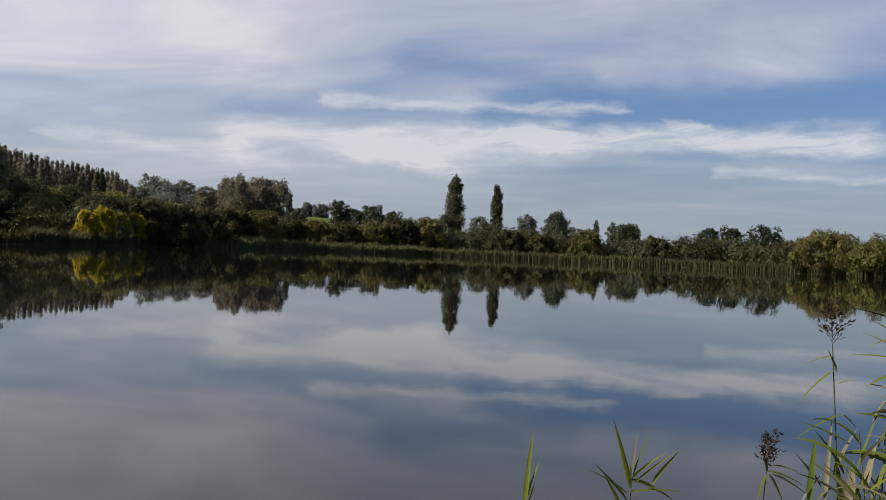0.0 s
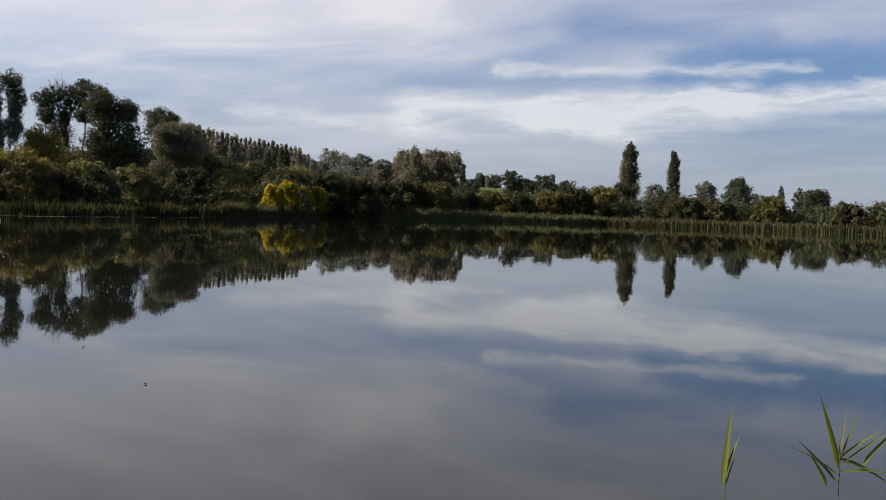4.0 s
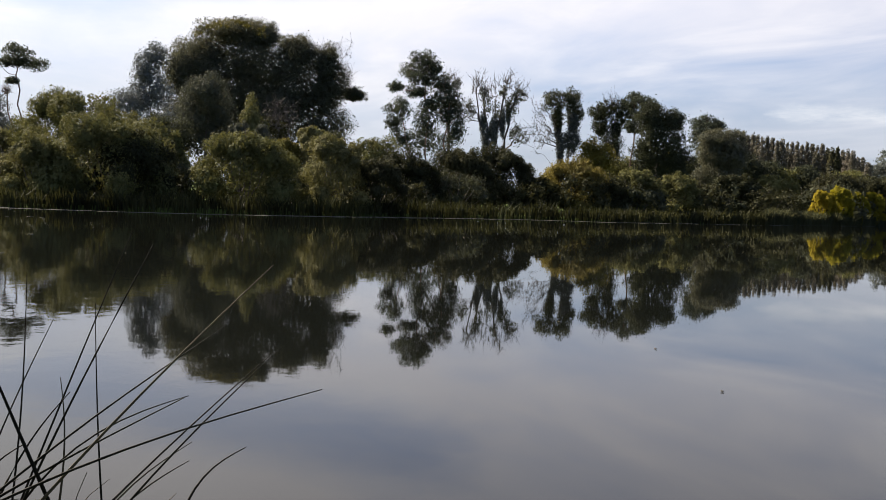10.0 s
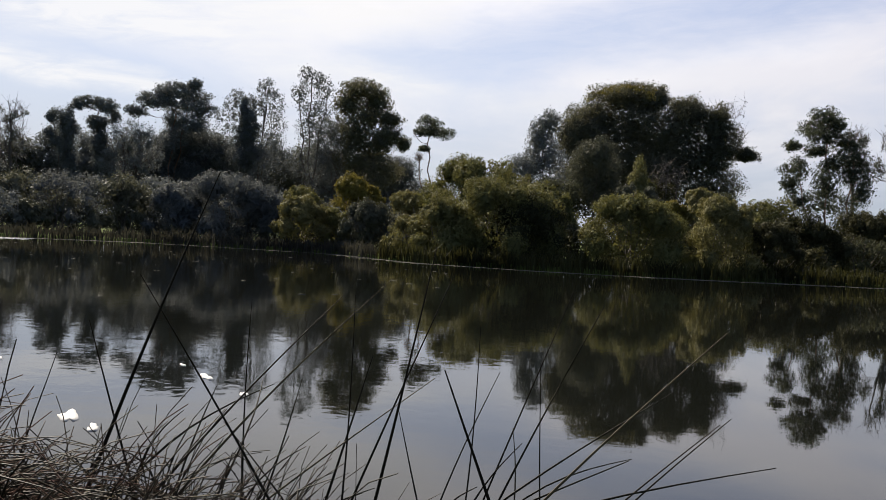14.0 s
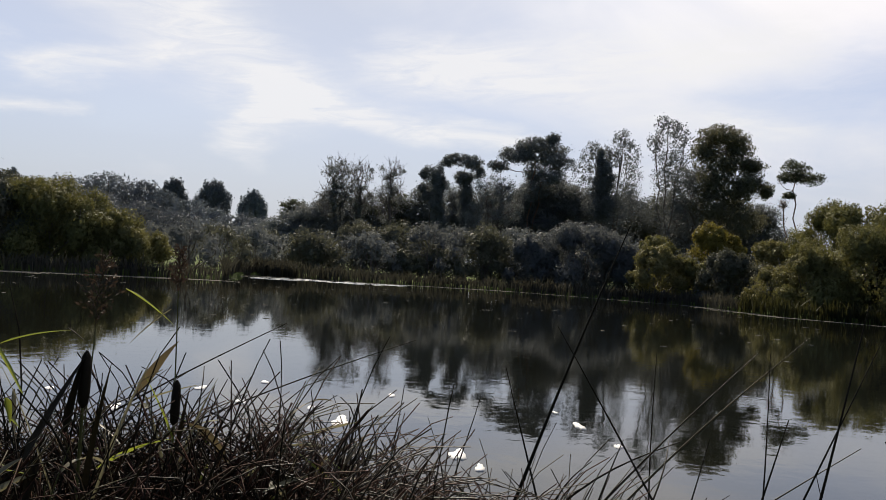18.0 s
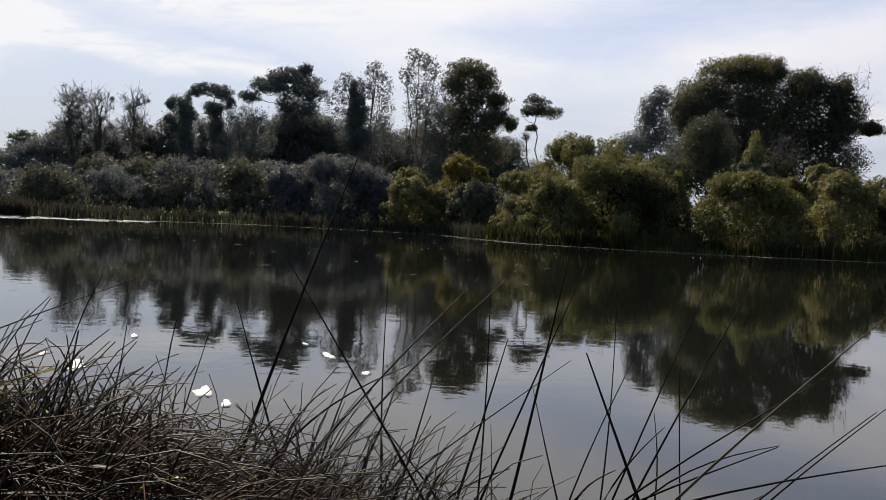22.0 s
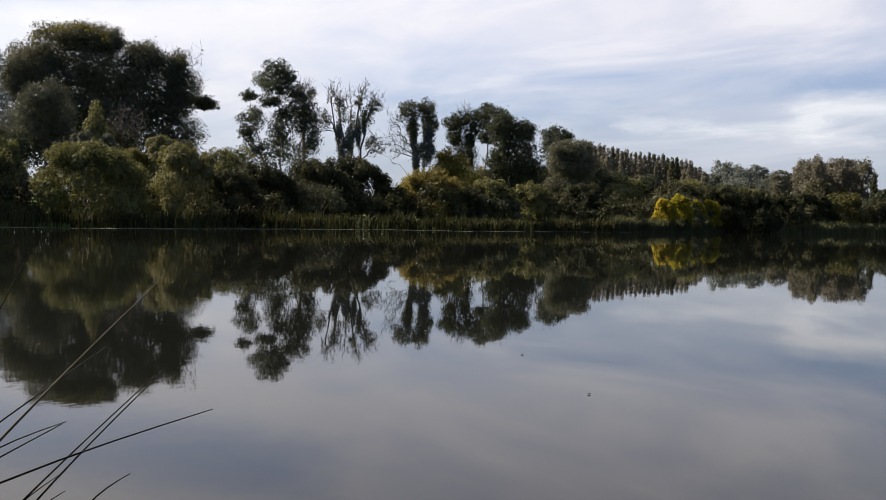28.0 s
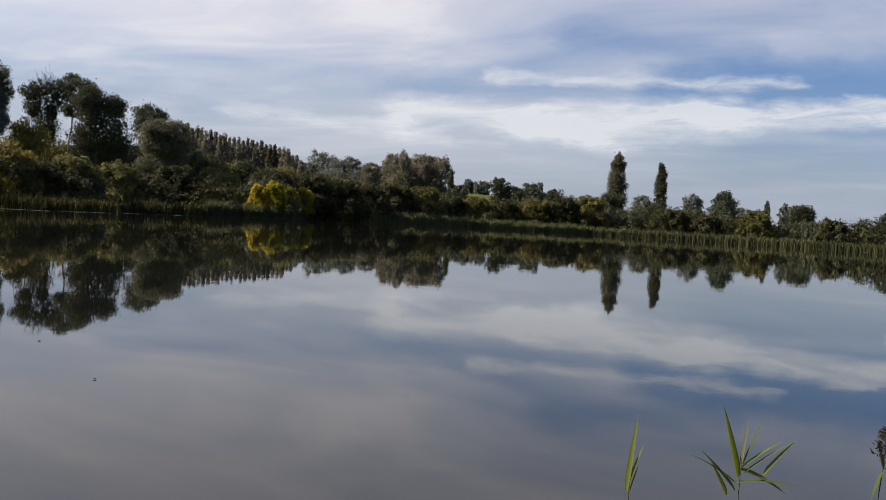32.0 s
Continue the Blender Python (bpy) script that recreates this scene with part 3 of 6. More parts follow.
def sprays(rng, tips, count, clump, size, mat, flat=1.0, long=1.5, droop=0.0, name="crown"):
    """Small leaf sprays gathered round the twig ends."""
    pick = rng.integers(0, len(tips), count)
    p = tips[pick] + rng.normal(size=(count, 3)) * clump * (1, 1, flat) * (0.35 + 0.9 * rng.random((len(tips), 1)))[pick]
    nrm = rng.normal(size=(count, 3)) + (0, 0, 0.4)
    nrm /= np.linalg.norm(nrm, axis=1, keepdims=True)
    t = np.cross(nrm, rng.normal(size=(count, 3)))
    t[:, 2] -= droop
    t /= np.maximum(np.linalg.norm(t, axis=1, keepdims=True), 1e-6)
    b = np.cross(nrm, t)
    s = size * (0.45 + 1.0 * rng.random((count, 1)))
    v = np.stack([p - t * s * long * 0.5 - b * s * 0.5, p - t * s * long * 0.4 + b * s * 0.5, p + t * s * long * 0.6], 1).reshape(-1, 3)
    return mesh_of(name, v, np.arange(count * 3).reshape(-1, 3), mat)


def grown(az, d, top, label, masses, stems=((0, 0, 0.6),), tips=240, mat=None, count=13000, clump=0.42, bare=0.0, ivy=(), name="tree", wood=None, flat=0.8, twig=0.03, fringe=2, ivy_label="dark ivy", spread=1.22):
    """A tree from its limbs: stems (foot, head, share of the height), foliage masses (across, height, half width, half height),
    ivy masses round the stems, and a share of the twigs left bare."""
    rng = rng_next()
    base = foot(az, d)
    h = top - base.z
    root = thing(name, label, "tree", base, "trees round the lake")
    root.rotation_euler.z = radians(az)
    lines = []
    for x0, x1, share in stems:
        z1 = h * share
        lines.append([(x0 + (x1 - x0) * f ** 1.5 + rng.normal() * 0.012 * h * (0 < f < 1), rng.normal() * 0.012 * h, -0.4 + (z1 + 0.4) * f) for f in np.linspace(0, 1, 9)])
    m = np.array(masses, float) * (1.08, 1, spread, spread)
    m[:, 1] = np.minimum(m[:, 1], top - m[:, 3] * 0.96)
    share = (m[:, 2] * m[:, 3]) ** 0.8
    pick = rng.choice(len(m), tips, p=share / share.sum())
    way = rng.normal(size=(tips, 3))
    way /= np.linalg.norm(way, axis=1, keepdims=True)
    reach = rng.random((tips, 1)) ** 0.42
    half = np.stack([m[pick, 2], np.maximum(m[pick, 2] * 0.8, 0.6), m[pick, 3]], 1)
    at = np.stack([m[pick, 0], np.zeros(tips), m[pick, 1] - base.z], 1) + way * half * reach
    at[:, 2] = np.clip(at[:, 2], 0.6, h - 0.15)
    paths = grow(rng, lines, at, twig * 0.85)
    naked = rng.random(tips) < bare
    for e in at[naked]:
        for _ in range(fringe):
            g = rng.normal(size=3) * 0.5 + (0, 0, 0.7)
            paths.append(branch(rng, e - g * 0.3, e + g * (0.6 + 0.8 * rng.random()), twig * 0.8, twig * 0.35, 0.12, 3))
    part("trunk", tubes(paths, wood or BARK, 4, "trunk"), root)
    if count and (~naked).any():
        part("crown", sprays(rng, at[~naked], int(count * 1.5), clump * 1.15, tuft(d) * 0.85, mat or OAK, flat), root)
    if ivy:
        m = np.array(ivy, float)
        size = m[:, 2] ** 1.3 * m[:, 3]
        k = int(60 + 12 * size.sum())
        pick = rng.choice(len(m), k, p=size / size.sum())
        way = rng.normal(size=(k, 3))
        way /= np.linalg.norm(way, axis=1, keepdims=True)
        at = np.stack([m[pick, 0], np.zeros(k), m[pick, 1] - base.z], 1) + way * np.stack([m[pick, 2], m[pick, 2], m[pick, 3] * 1.15], 1) * rng.random((k, 1)) ** 0.4
        part("ivy", sprays(rng, at, int(2500 + 420 * size.sum()), 0.36, tuft(d) * 0.85, IVY, 0.9, name="ivy"), root, ivy_label)
    return root

def massed(az, d, label, masses, stems=((0, 0, 0.9),), mat=None, cover=1.9, twigs=(), name="tree", wood=None, ivy=(), twig=0.034, most=50000, tips=6, fill=0.22, wild=0.45, swell=1.0):
    """A tree whose foliage hangs in masses (across, height, half width, half height) on forking limbs; stems are
    (foot, head, share of the height), twigs are masses of bare shoots, ivy are masses of clinging leaves."""
    rng = rng_next()
    base = foot(az, d)
    m = np.array(masses, float)
    h = max((m[:, 1] + m[:, 3]).max(), max([t[1] + t[3] for t in twigs], default=0)) - base.z
    root = thing(name, label, "tree", base, "trees round the lake")
    root.rotation_euler.z = radians(az)
    lines = []
    for x0, x1, share in stems:
        z1 = h * share
        lines.append([(x0 + (x1 - x0) * f ** 1.4 + rng.normal() * 0.01 * h * (0 < f < 1), rng.normal() * 0.01 * h, -0.4 + (z1 + 0.4) * f) for f in np.linspace(0, 1, 9)])
    lobes, ends = [], []
    for x, z, rx, rz in masses:
        c = np.array((x, rng.normal() * 0.35 * rx, z - base.z))
        half = np.array((rx * 1.14, max(rx * 1.0, 0.7), max(rz * 1.42, 0.55 * rx))) * swell
        lobes.append((c, half))
        ends += [c + rng.normal(size=3) * half * 0.42 for _ in range(tips)]
    bare_from = len(ends)
    for x, z, rx, rz in twigs:
        ends += list(np.array((x, 0, z - base.z)) + np.clip(rng.normal(size=(26, 3)), -2, 2) * (rx * 0.6, rx * 0.6, rz * 0.6))
    ends = np.array(ends)
    ends[:, 2] = np.clip(ends[:, 2], 0.5, None)
    paths = grow(rng, lines, ends, twig * 0.8)
    for e in ends[bare_from:]:
        for _ in range(4):
            g = rng.normal(size=3) * 0.5 + (0, 0, 0.6)
            paths.append(branch(rng, e - g * 0.3, e + g * (0.6 + 0.7 * rng.random()), twig * 0.7, twig * 0.3, 0.12, 3))
    part("trunk", tubes(paths, wood or BARK, 3, "trunk"), root)
    size = float((m[:, 2] * m[:, 3]).sum()) * 4
    part("crown", leaves(rng, lobes, tuft(d) * 0.9, mat or OAK, cover, limit=int(min(most, 400 + 0.78 * min(cover, 1.9) / 1.9 * size * (1640 / d) ** 2)), split=16, core_share=fill, flat=0.1, wild=wild, deep=0.3, out=0.8, fuzz=0.07), root)
    if ivy:
        lobes = [((x, rng.normal() * 0.1, z - base.z), (rx, rx, rz)) for x, z, rx, rz in ivy]
        part("ivy", leaves(rng, lobes, tuft(d) * 0.85, IVY, 2.0, limit=int(400 + 3.2 * sum(rx * rz for _, _, rx, rz in ivy) * (1640 / d) ** 2), split=11, core_share=0.2, flat=0.1, out=0.85, fuzz=0.2), root, "dark ivy")
    return root


# ---- the far bank: trees ----
# poplars and woods across the water
massed(-0.6, 362, "tall narrow poplar with upswept twigs", ((0, 28.4, 1.5, 2.2), (-0.8, 25.6, 1.9, 2.8), (0.9, 25.2, 1.9, 2.8), (0, 21.5, 2.9, 3.4), (-1.0, 17.0, 2.7, 3.4), (1.2, 16.6, 2.8, 3.4), (0, 12.0, 4.0, 3.4), (0.4, 7.0, 3.6, 3.4)), mat=POPLAR, name="poplar_tree", fill=0.3)
massed(-3.2, 362, "tall narrow poplar with upswept twigs", ((0, 25.4, 1.2, 2.0), (0, 22.6, 1.7, 2.6), (-0.5, 19.2, 1.9, 3.0), (0.6, 18.4, 1.9, 3.0), (0, 14.6, 2.6, 3.2), (0, 10.0, 2.6, 3.4), (0, 6.0, 2.4, 3.0)), mat=POPLAR, name="poplar_tree", fill=0.3)
broadleaf(-0.1, 360, 15.5, 12, OAK, "dark low tree at the foot of a poplar", 0.05)
broadleaf(-6.9, 330, 16.9, 9, PINE, "dark bushy evergreen above the bank", 0.02, flatness=1.3)
for az, d, top, w in ((13.1, 380, 27.0, 11), (12.5, 372, 27.6, 10), (11.9, 390, 26.6, 12), (11.3, 380, 27.4, 11), (10.7, 385, 27.0, 11), (10.1, 378, 26.8, 10), (12.3, 398, 26.0, 13), (10.9, 396, 26.2, 13)):
    broadleaf(az, d, top, w, RUSSET, "full tree in a close group, leaves turning", 0.0, flatness=1.5)
broadleaf(12.4, 366, 19, 10, POPLAR, "paler tree at the foot of a close group", 0.0)
poplar(9.5, 360, 20.2, 4.4, OAK, "slim dark conifer beside a tree group", 1.6, 0.0)
broadleaf(8.9, 356, 15, 8, OAK, "dark tree beside a tree group", 0.0)
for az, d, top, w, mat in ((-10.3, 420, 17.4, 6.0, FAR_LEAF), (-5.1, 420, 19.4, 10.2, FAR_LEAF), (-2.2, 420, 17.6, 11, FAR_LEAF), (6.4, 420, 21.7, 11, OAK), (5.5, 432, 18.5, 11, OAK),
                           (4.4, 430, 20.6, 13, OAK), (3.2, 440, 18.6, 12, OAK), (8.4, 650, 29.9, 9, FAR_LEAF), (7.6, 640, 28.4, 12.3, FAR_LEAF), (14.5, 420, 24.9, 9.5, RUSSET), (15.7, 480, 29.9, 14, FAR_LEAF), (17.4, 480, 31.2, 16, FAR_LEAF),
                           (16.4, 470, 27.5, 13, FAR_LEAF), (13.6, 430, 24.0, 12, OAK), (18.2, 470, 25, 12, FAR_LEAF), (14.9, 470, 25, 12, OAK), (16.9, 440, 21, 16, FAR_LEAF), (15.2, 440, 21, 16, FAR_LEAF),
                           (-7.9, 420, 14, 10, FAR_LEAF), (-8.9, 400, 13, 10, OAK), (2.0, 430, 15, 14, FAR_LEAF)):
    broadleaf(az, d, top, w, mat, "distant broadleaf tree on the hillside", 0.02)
massed(-6.9, 345, "dark conifer behind the far bank", ((0, 15.6, 2.4, 1.6), (-1.2, 13.4, 3.2, 1.6), (1.4, 13.0, 3.2, 1.6), (0, 10.5, 4.6, 2.2), (0, 7, 5, 2.6)), mat=YEW, name="pine_tree")
massed(-11.2, 345, "round dark tree on the far bank", ((0, 11.6, 3.4, 2.0), (-1.8, 9.4, 3.0, 2.4), (1.8, 9.4, 3.0, 2.4), (0, 7.0, 4.4, 2.6)), mat=OAK)
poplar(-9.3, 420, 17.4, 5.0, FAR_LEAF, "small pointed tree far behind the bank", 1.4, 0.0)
broadleaf(-16.0, 264, 11.0, 7, YEW, "dense dark tree at the end of a hedge", 0.0)
broadleaf(-17.3, 262, 11.2, 9, YEW, "dense dark tree in a hedge", 0.0)
broadleaf(-19.0, 258, 11.6, 11.5, YEW, "dense dark round tree ending a hedge", 0.0)
# the row of slim trees on the ridge
for i in range(26):
    az = 18.7 + i * 0.27
    el = float(np.interp(az, [18.5, 19.6, 21.5, 22.9, 24.6, 26], [2.75, 3.55, 3.9, 4.0, 4.4, 4.6])) + 0.10 * math.sin(i * 2.3)
    d = 330 + 9 * math.sin(i * 1.7)
    poplar(az, d, EYE + d * math.tan(radians(el)), 4.6 + 1.2 * math.sin(i * 3.1), POPLAR if i in (6, 7, 8) else RUSSET, "slim half-bare tree in a ridge row", 0.6 if i not in (6, 7, 8) else 1.6, 0.1)
# wooded slope below the ridge
for i in range(16):
    az = 16.5 + i * 1.1
    el = float(np.interp(az, [16, 19, 22, 25, 28, 31, 34], [2.2, 2.35, 2.7, 3.4, 3.5, 3.2, 2.9])) * (0.92 + 0.12 * math.sin(i * 2.7))
    d = 205 - i * 2.2
    broadleaf(az, d, EYE + d * math.tan(radians(el)), 10, OAK if i % 3 else WILLOW, "dense tree on the wooded slope", 0.0)
# the bank with tall mixed trees
massed(27.6, 185, "dark pine above the slope", ((-0.6, 18.1, 2.2, 1.2), (1.9, 17.5, 1.6, 1.1), (-0.3, 16.3, 2.8, 1.5), (0.4, 13.5, 3.0, 2.2)), mat=PINE, wood=PINE_BARK, name="pine_tree")
massed(26.7, 172, "round dark tree on the bank", ((-0.9, 13.9, 3.3, 1.6), (1.8, 13.6, 2.6, 1.9), (-2.1, 12.0, 2.2, 2.3), (2.7, 11.1, 2.2, 2.0), (0.3, 10.2, 3.1, 2.1), (0, 7, 4, 2.5)), mat=BEECH)
massed(31.8, 168, "Scots pine with clouded dark needle pads", ((0.0, 20.9, 1.5, 0.8), (1.8, 19.9, 2.3, 0.8), (-0.9, 19.5, 1.7, 0.8), (0.0, 17.7, 1.9, 1.0), (2.9, 18.8, 1.7, 0.8), (-0.3, 15.6, 1.7, 1.0)), mat=PINE, wood=PINE_BARK, name="pine_tree")
massed(33.4, 165, "tree with thin upright limbs and a leafy head", ((-1.4, 17.4, 2.0, 1.4), (0.0, 18.3, 2.0, 1.3), (2.3, 17.7, 1.7, 1.8), (1.7, 15.3, 1.2, 1.5), (-0.9, 15.0, 1.6, 1.5), (1.2, 11.4, 2.2, 2.3)), ((-0.4, -1.4, 0.85), (0, 0.2, 0.9), (0.5, 1.8, 0.85)), cover=1.3, twigs=((0.6, 19.6, 1.2, 0.9),))
massed(33.8, 160, "yellowing tree below a pine", ((-1.4, 11.0, 2.0, 1.7), (0.4, 9.4, 2.4, 2.0), (-1.6, 8.0, 2.4, 2.0)), mat=WILLOW_GOLD, cover=1.4)
massed(30.4, 160, "dark tree with hanging foliage", ((-1.4, 16.6, 2.2, 1.8), (0.6, 15.6, 2.6, 2.0), (2.5, 16.1, 1.8, 1.4), (-0.8, 13.1, 2.6, 2.6), (2.5, 12.4, 2.8, 2.9), (3.6, 8.8, 2.4, 2.5), (-2.0, 10.8, 2.0, 2.0), (0.8, 9.5, 2.8, 2.4)), ((0, 0.6, 0.85),))
massed(36.1, 160, "forked tree, one stem hung with dark ivy", ((-1.7, 19.0, 2.0, 1.4), (1.4, 19.1, 1.9, 1.5), (2.0, 16.2, 1.5, 2.0), (-0.8, 16.4, 1.1, 1.8)), ((0.3, -1.3, 0.86), (0.7, 1.7, 0.88)), cover=1.3, twigs=((-3.4, 17.0, 1.5, 1.6), (-3.6, 12.5, 2.0, 2.0), (-1.8, 14.0, 1.4, 1.6)), ivy=((1.7, 12.2, 1.4, 2.8), (1.9, 15.6, 1.1, 2.0), (-0.1, 11.0, 0.8, 3.0), (-0.6, 14.5, 0.7, 2.0)), name="ivy_clad_tree")
massed(40.3, 155, "fan of bare-topped stems with olive foliage", ((-1.1, 17.6, 0.8, 1.5), (0.7, 15.8, 0.9, 2.0), (2.9, 17.4, 1.1, 1.5), (4.3, 19.0, 1.2, 0.9), (-3.8, 16.5, 0.8, 1.2), (-1.9, 19.4, 0.6, 1.0), (4.1, 12.5, 1.2, 1.4), (1.6, 19.6, 0.7, 1.0)), ((-0.9, -2.9, 0.86), (-0.6, -1.5, 0.92), (-0.2, 0.4, 0.82), (0.2, 1.9, 0.9), (0.6, 3.9, 0.84), (0.5, 3.0, 0.72)), mat=WILLOW_HAZE_GREY, cover=0.9, fill=0.05, twigs=((-2.8, 21.0, 1.2, 1.6), (-0.8, 20.2, 1.2, 1.4), (2.2, 21.3, 1.2, 1.4), (4.2, 19.5, 1.2, 1.2), (-4.0, 16.5, 1.0, 1.4), (5.0, 12.5, 1.5, 2.2)), ivy=((-0.9, 12.0, 0.9, 2.4), (0.3, 13.0, 0.8, 3.2), (1.6, 14.6, 0.6, 2.6), (-1.6, 14.6, 0.5, 2.2), (2.6, 16.0, 0.5, 2.0)), name="ivy_clad_tree", twig=0.042)
massed(44.3, 140, "tall Scots pine with clouded needle pads", ((-0.7, 22.1, 1.7, 1.2), (-2.2, 20.8, 1.8, 0.9), (0.5, 21.1, 1.7, 0.9), (-4.9, 18.2, 1.1, 0.6), (-0.7, 19.4, 2.0, 0.8), (2.0, 18.8, 2.1, 0.9), (-1.7, 17.5, 1.6, 0.6), (2.9, 16.6, 2.0, 0.9), (-4.2, 14.8, 1.9, 1.1), (-4.9, 12.9, 1.3, 0.7), (3.4, 14.2, 1.8, 1.2), (0.7, 15.6, 1.6, 1.0), (0.0, 12.9, 1.8, 1.4), (4.2, 11.8, 1.4, 1.5), (-0.2, 9.9, 2.8, 1.4), (-3.7, 10.4, 1.8, 1.2)), ((0, -0.5, 0.95), (2.6, 3.2, 0.7), (-1.0, -3.8, 0.58)), mat=PINE, wood=PINE_BARK, name="pine_tree", most=60000, fill=0.18, swell=1.2)
grown(43.0, 142, 20.8, "bare twiggy tree behind a pine", ((0, 19.0, 1.7, 1.7), (0.2, 15.5, 1.8, 2.2)), tips=170, count=900, bare=0.92, name="bare_tree", fringe=3)
# the great round tree and those joined to it
dome = massed(55.2, 146, "great domed broadleaf tree with browning top", ((-2.0, 25.4, 5.6, 2.1), (-6.9, 22.5, 3.9, 2.5), (2.5, 25.3, 2.6, 1.6), (0.0, 20.1, 5.3, 3.9), (-5.9, 18.4, 4.8, 3.9), (-9.7, 19.1, 3.0, 3.5), (2.5, 15.6, 4.6, 2.9), (-3.1, 14.4, 4.6, 2.9), (-7.5, 12.5, 4.5, 3.2), (0, 10, 6, 4)), ((0, -1.5, 0.9), (-1, -5.5, 0.75), (0.6, 2.5, 0.85)), BEECH, most=80000, fill=0.3)
drng = rng_next()
crest = np.stack([drng.normal(size=90) * 2.6 - 2.0, drng.normal(size=90) * 2.2, np.zeros(90)], 1)
crest[:, 2] = 27.2 - 0.06 * ((crest[:, 0] + 2) ** 2 + crest[:, 1] ** 2) - dome.location.z
part("browned_crest", sprays(drng, crest, 4200, 0.5, tuft(146) * 0.9, WILLOW_GOLD, 0.6, name="browned_crest"), dome, "yellow-brown leaves on the crown's top")
massed(51.8, 142, "broad dark tree joined to the great dome", ((-1.0, 22.8, 3.2, 1.9), (3.2, 20.9, 2.6, 2.4), (-2.6, 19.8, 4.4, 3.3), (3.4, 17.6, 3.0, 2.4), (7.4, 16.9, 1.9, 0.9), (0, 15.8, 4.4, 3.0), (-4, 14.6, 4.0, 2.8), (2, 11, 5, 3.5)), ((0, -0.8, 0.9), (0.6, 3.4, 0.75)), BEECH, most=60000, twigs=((4.6, 23.0, 1.8, 1.4), (6.0, 20.0, 1.2, 1.2)), fill=0.3)
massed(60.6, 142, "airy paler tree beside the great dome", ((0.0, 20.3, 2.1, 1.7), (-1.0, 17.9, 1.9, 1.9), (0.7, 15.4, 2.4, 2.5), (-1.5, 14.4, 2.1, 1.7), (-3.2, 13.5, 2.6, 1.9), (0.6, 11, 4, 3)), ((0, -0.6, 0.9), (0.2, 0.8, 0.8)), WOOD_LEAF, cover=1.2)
massed(57.5, 124, "grey-leaved tree below the great dome", ((0.0, 14.1, 2.4, 1.8), (-1.3, 11.5, 2.7, 2.3), (1.3, 11.3, 2.3, 2.6), (-0.2, 8.6, 3.3, 2.6)), mat=WILLOW_HAZE_GREY, cover=1.6)
massed(53.4, 118, "bare twiggy shrub below the great dome", ((0, 7.5, 2.6, 2.5),), ((-0.6, -1.4, 0.9), (0, 0.4, 0.9), (0.6, 1.8, 0.9)), WILLOW_DEEP, 1.4, twigs=((-0.8, 10.5, 1.6, 1.8), (1.2, 10.8, 1.6, 1.8), (0.2, 12.0, 1.2, 1.2)), name="bare_tree")
for az, d, top, w in ((50.5, 122, 10.0, 8), (60, 122, 11, 9), (63, 124, 10, 9), (47.5, 124, 9.5, 8), (44.5, 126, 7.0, 8), (42, 126, 7.0, 8)):
    broadleaf(az, d, top, w, OAK if int(d) % 4 else WILLOW, "small leafy tree below the great dome", 0.0)
# the pine wood toward the sun, its haze put into the leaf colours
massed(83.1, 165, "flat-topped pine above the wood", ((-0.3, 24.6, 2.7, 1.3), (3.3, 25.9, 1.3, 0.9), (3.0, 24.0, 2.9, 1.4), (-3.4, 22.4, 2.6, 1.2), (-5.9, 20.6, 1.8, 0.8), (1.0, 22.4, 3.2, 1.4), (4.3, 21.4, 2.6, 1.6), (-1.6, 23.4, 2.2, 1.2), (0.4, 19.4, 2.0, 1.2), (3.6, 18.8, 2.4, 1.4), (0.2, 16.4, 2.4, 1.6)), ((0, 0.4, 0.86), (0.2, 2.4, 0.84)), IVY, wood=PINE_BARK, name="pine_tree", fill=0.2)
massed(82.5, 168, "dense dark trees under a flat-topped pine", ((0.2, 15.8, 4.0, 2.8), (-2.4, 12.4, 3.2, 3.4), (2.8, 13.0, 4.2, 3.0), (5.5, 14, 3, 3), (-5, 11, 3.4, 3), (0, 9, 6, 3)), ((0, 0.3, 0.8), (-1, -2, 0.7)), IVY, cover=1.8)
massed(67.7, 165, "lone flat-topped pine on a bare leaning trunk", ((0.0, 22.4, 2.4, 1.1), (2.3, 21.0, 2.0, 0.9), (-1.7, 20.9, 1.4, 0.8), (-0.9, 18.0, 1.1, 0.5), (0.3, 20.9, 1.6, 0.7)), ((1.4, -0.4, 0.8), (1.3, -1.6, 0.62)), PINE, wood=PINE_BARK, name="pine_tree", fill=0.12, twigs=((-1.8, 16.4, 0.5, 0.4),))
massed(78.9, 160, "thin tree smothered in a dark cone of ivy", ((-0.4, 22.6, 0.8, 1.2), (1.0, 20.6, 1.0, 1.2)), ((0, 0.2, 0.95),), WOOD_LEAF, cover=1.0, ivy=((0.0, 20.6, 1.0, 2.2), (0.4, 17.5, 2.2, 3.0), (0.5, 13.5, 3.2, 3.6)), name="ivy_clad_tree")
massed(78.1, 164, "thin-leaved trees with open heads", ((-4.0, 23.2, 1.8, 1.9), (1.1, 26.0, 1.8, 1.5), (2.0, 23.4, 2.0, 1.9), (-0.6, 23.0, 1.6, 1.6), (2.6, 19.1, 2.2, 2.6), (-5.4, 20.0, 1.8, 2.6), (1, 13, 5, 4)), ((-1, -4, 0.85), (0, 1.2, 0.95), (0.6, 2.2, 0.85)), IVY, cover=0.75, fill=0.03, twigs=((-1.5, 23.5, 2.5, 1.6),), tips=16)
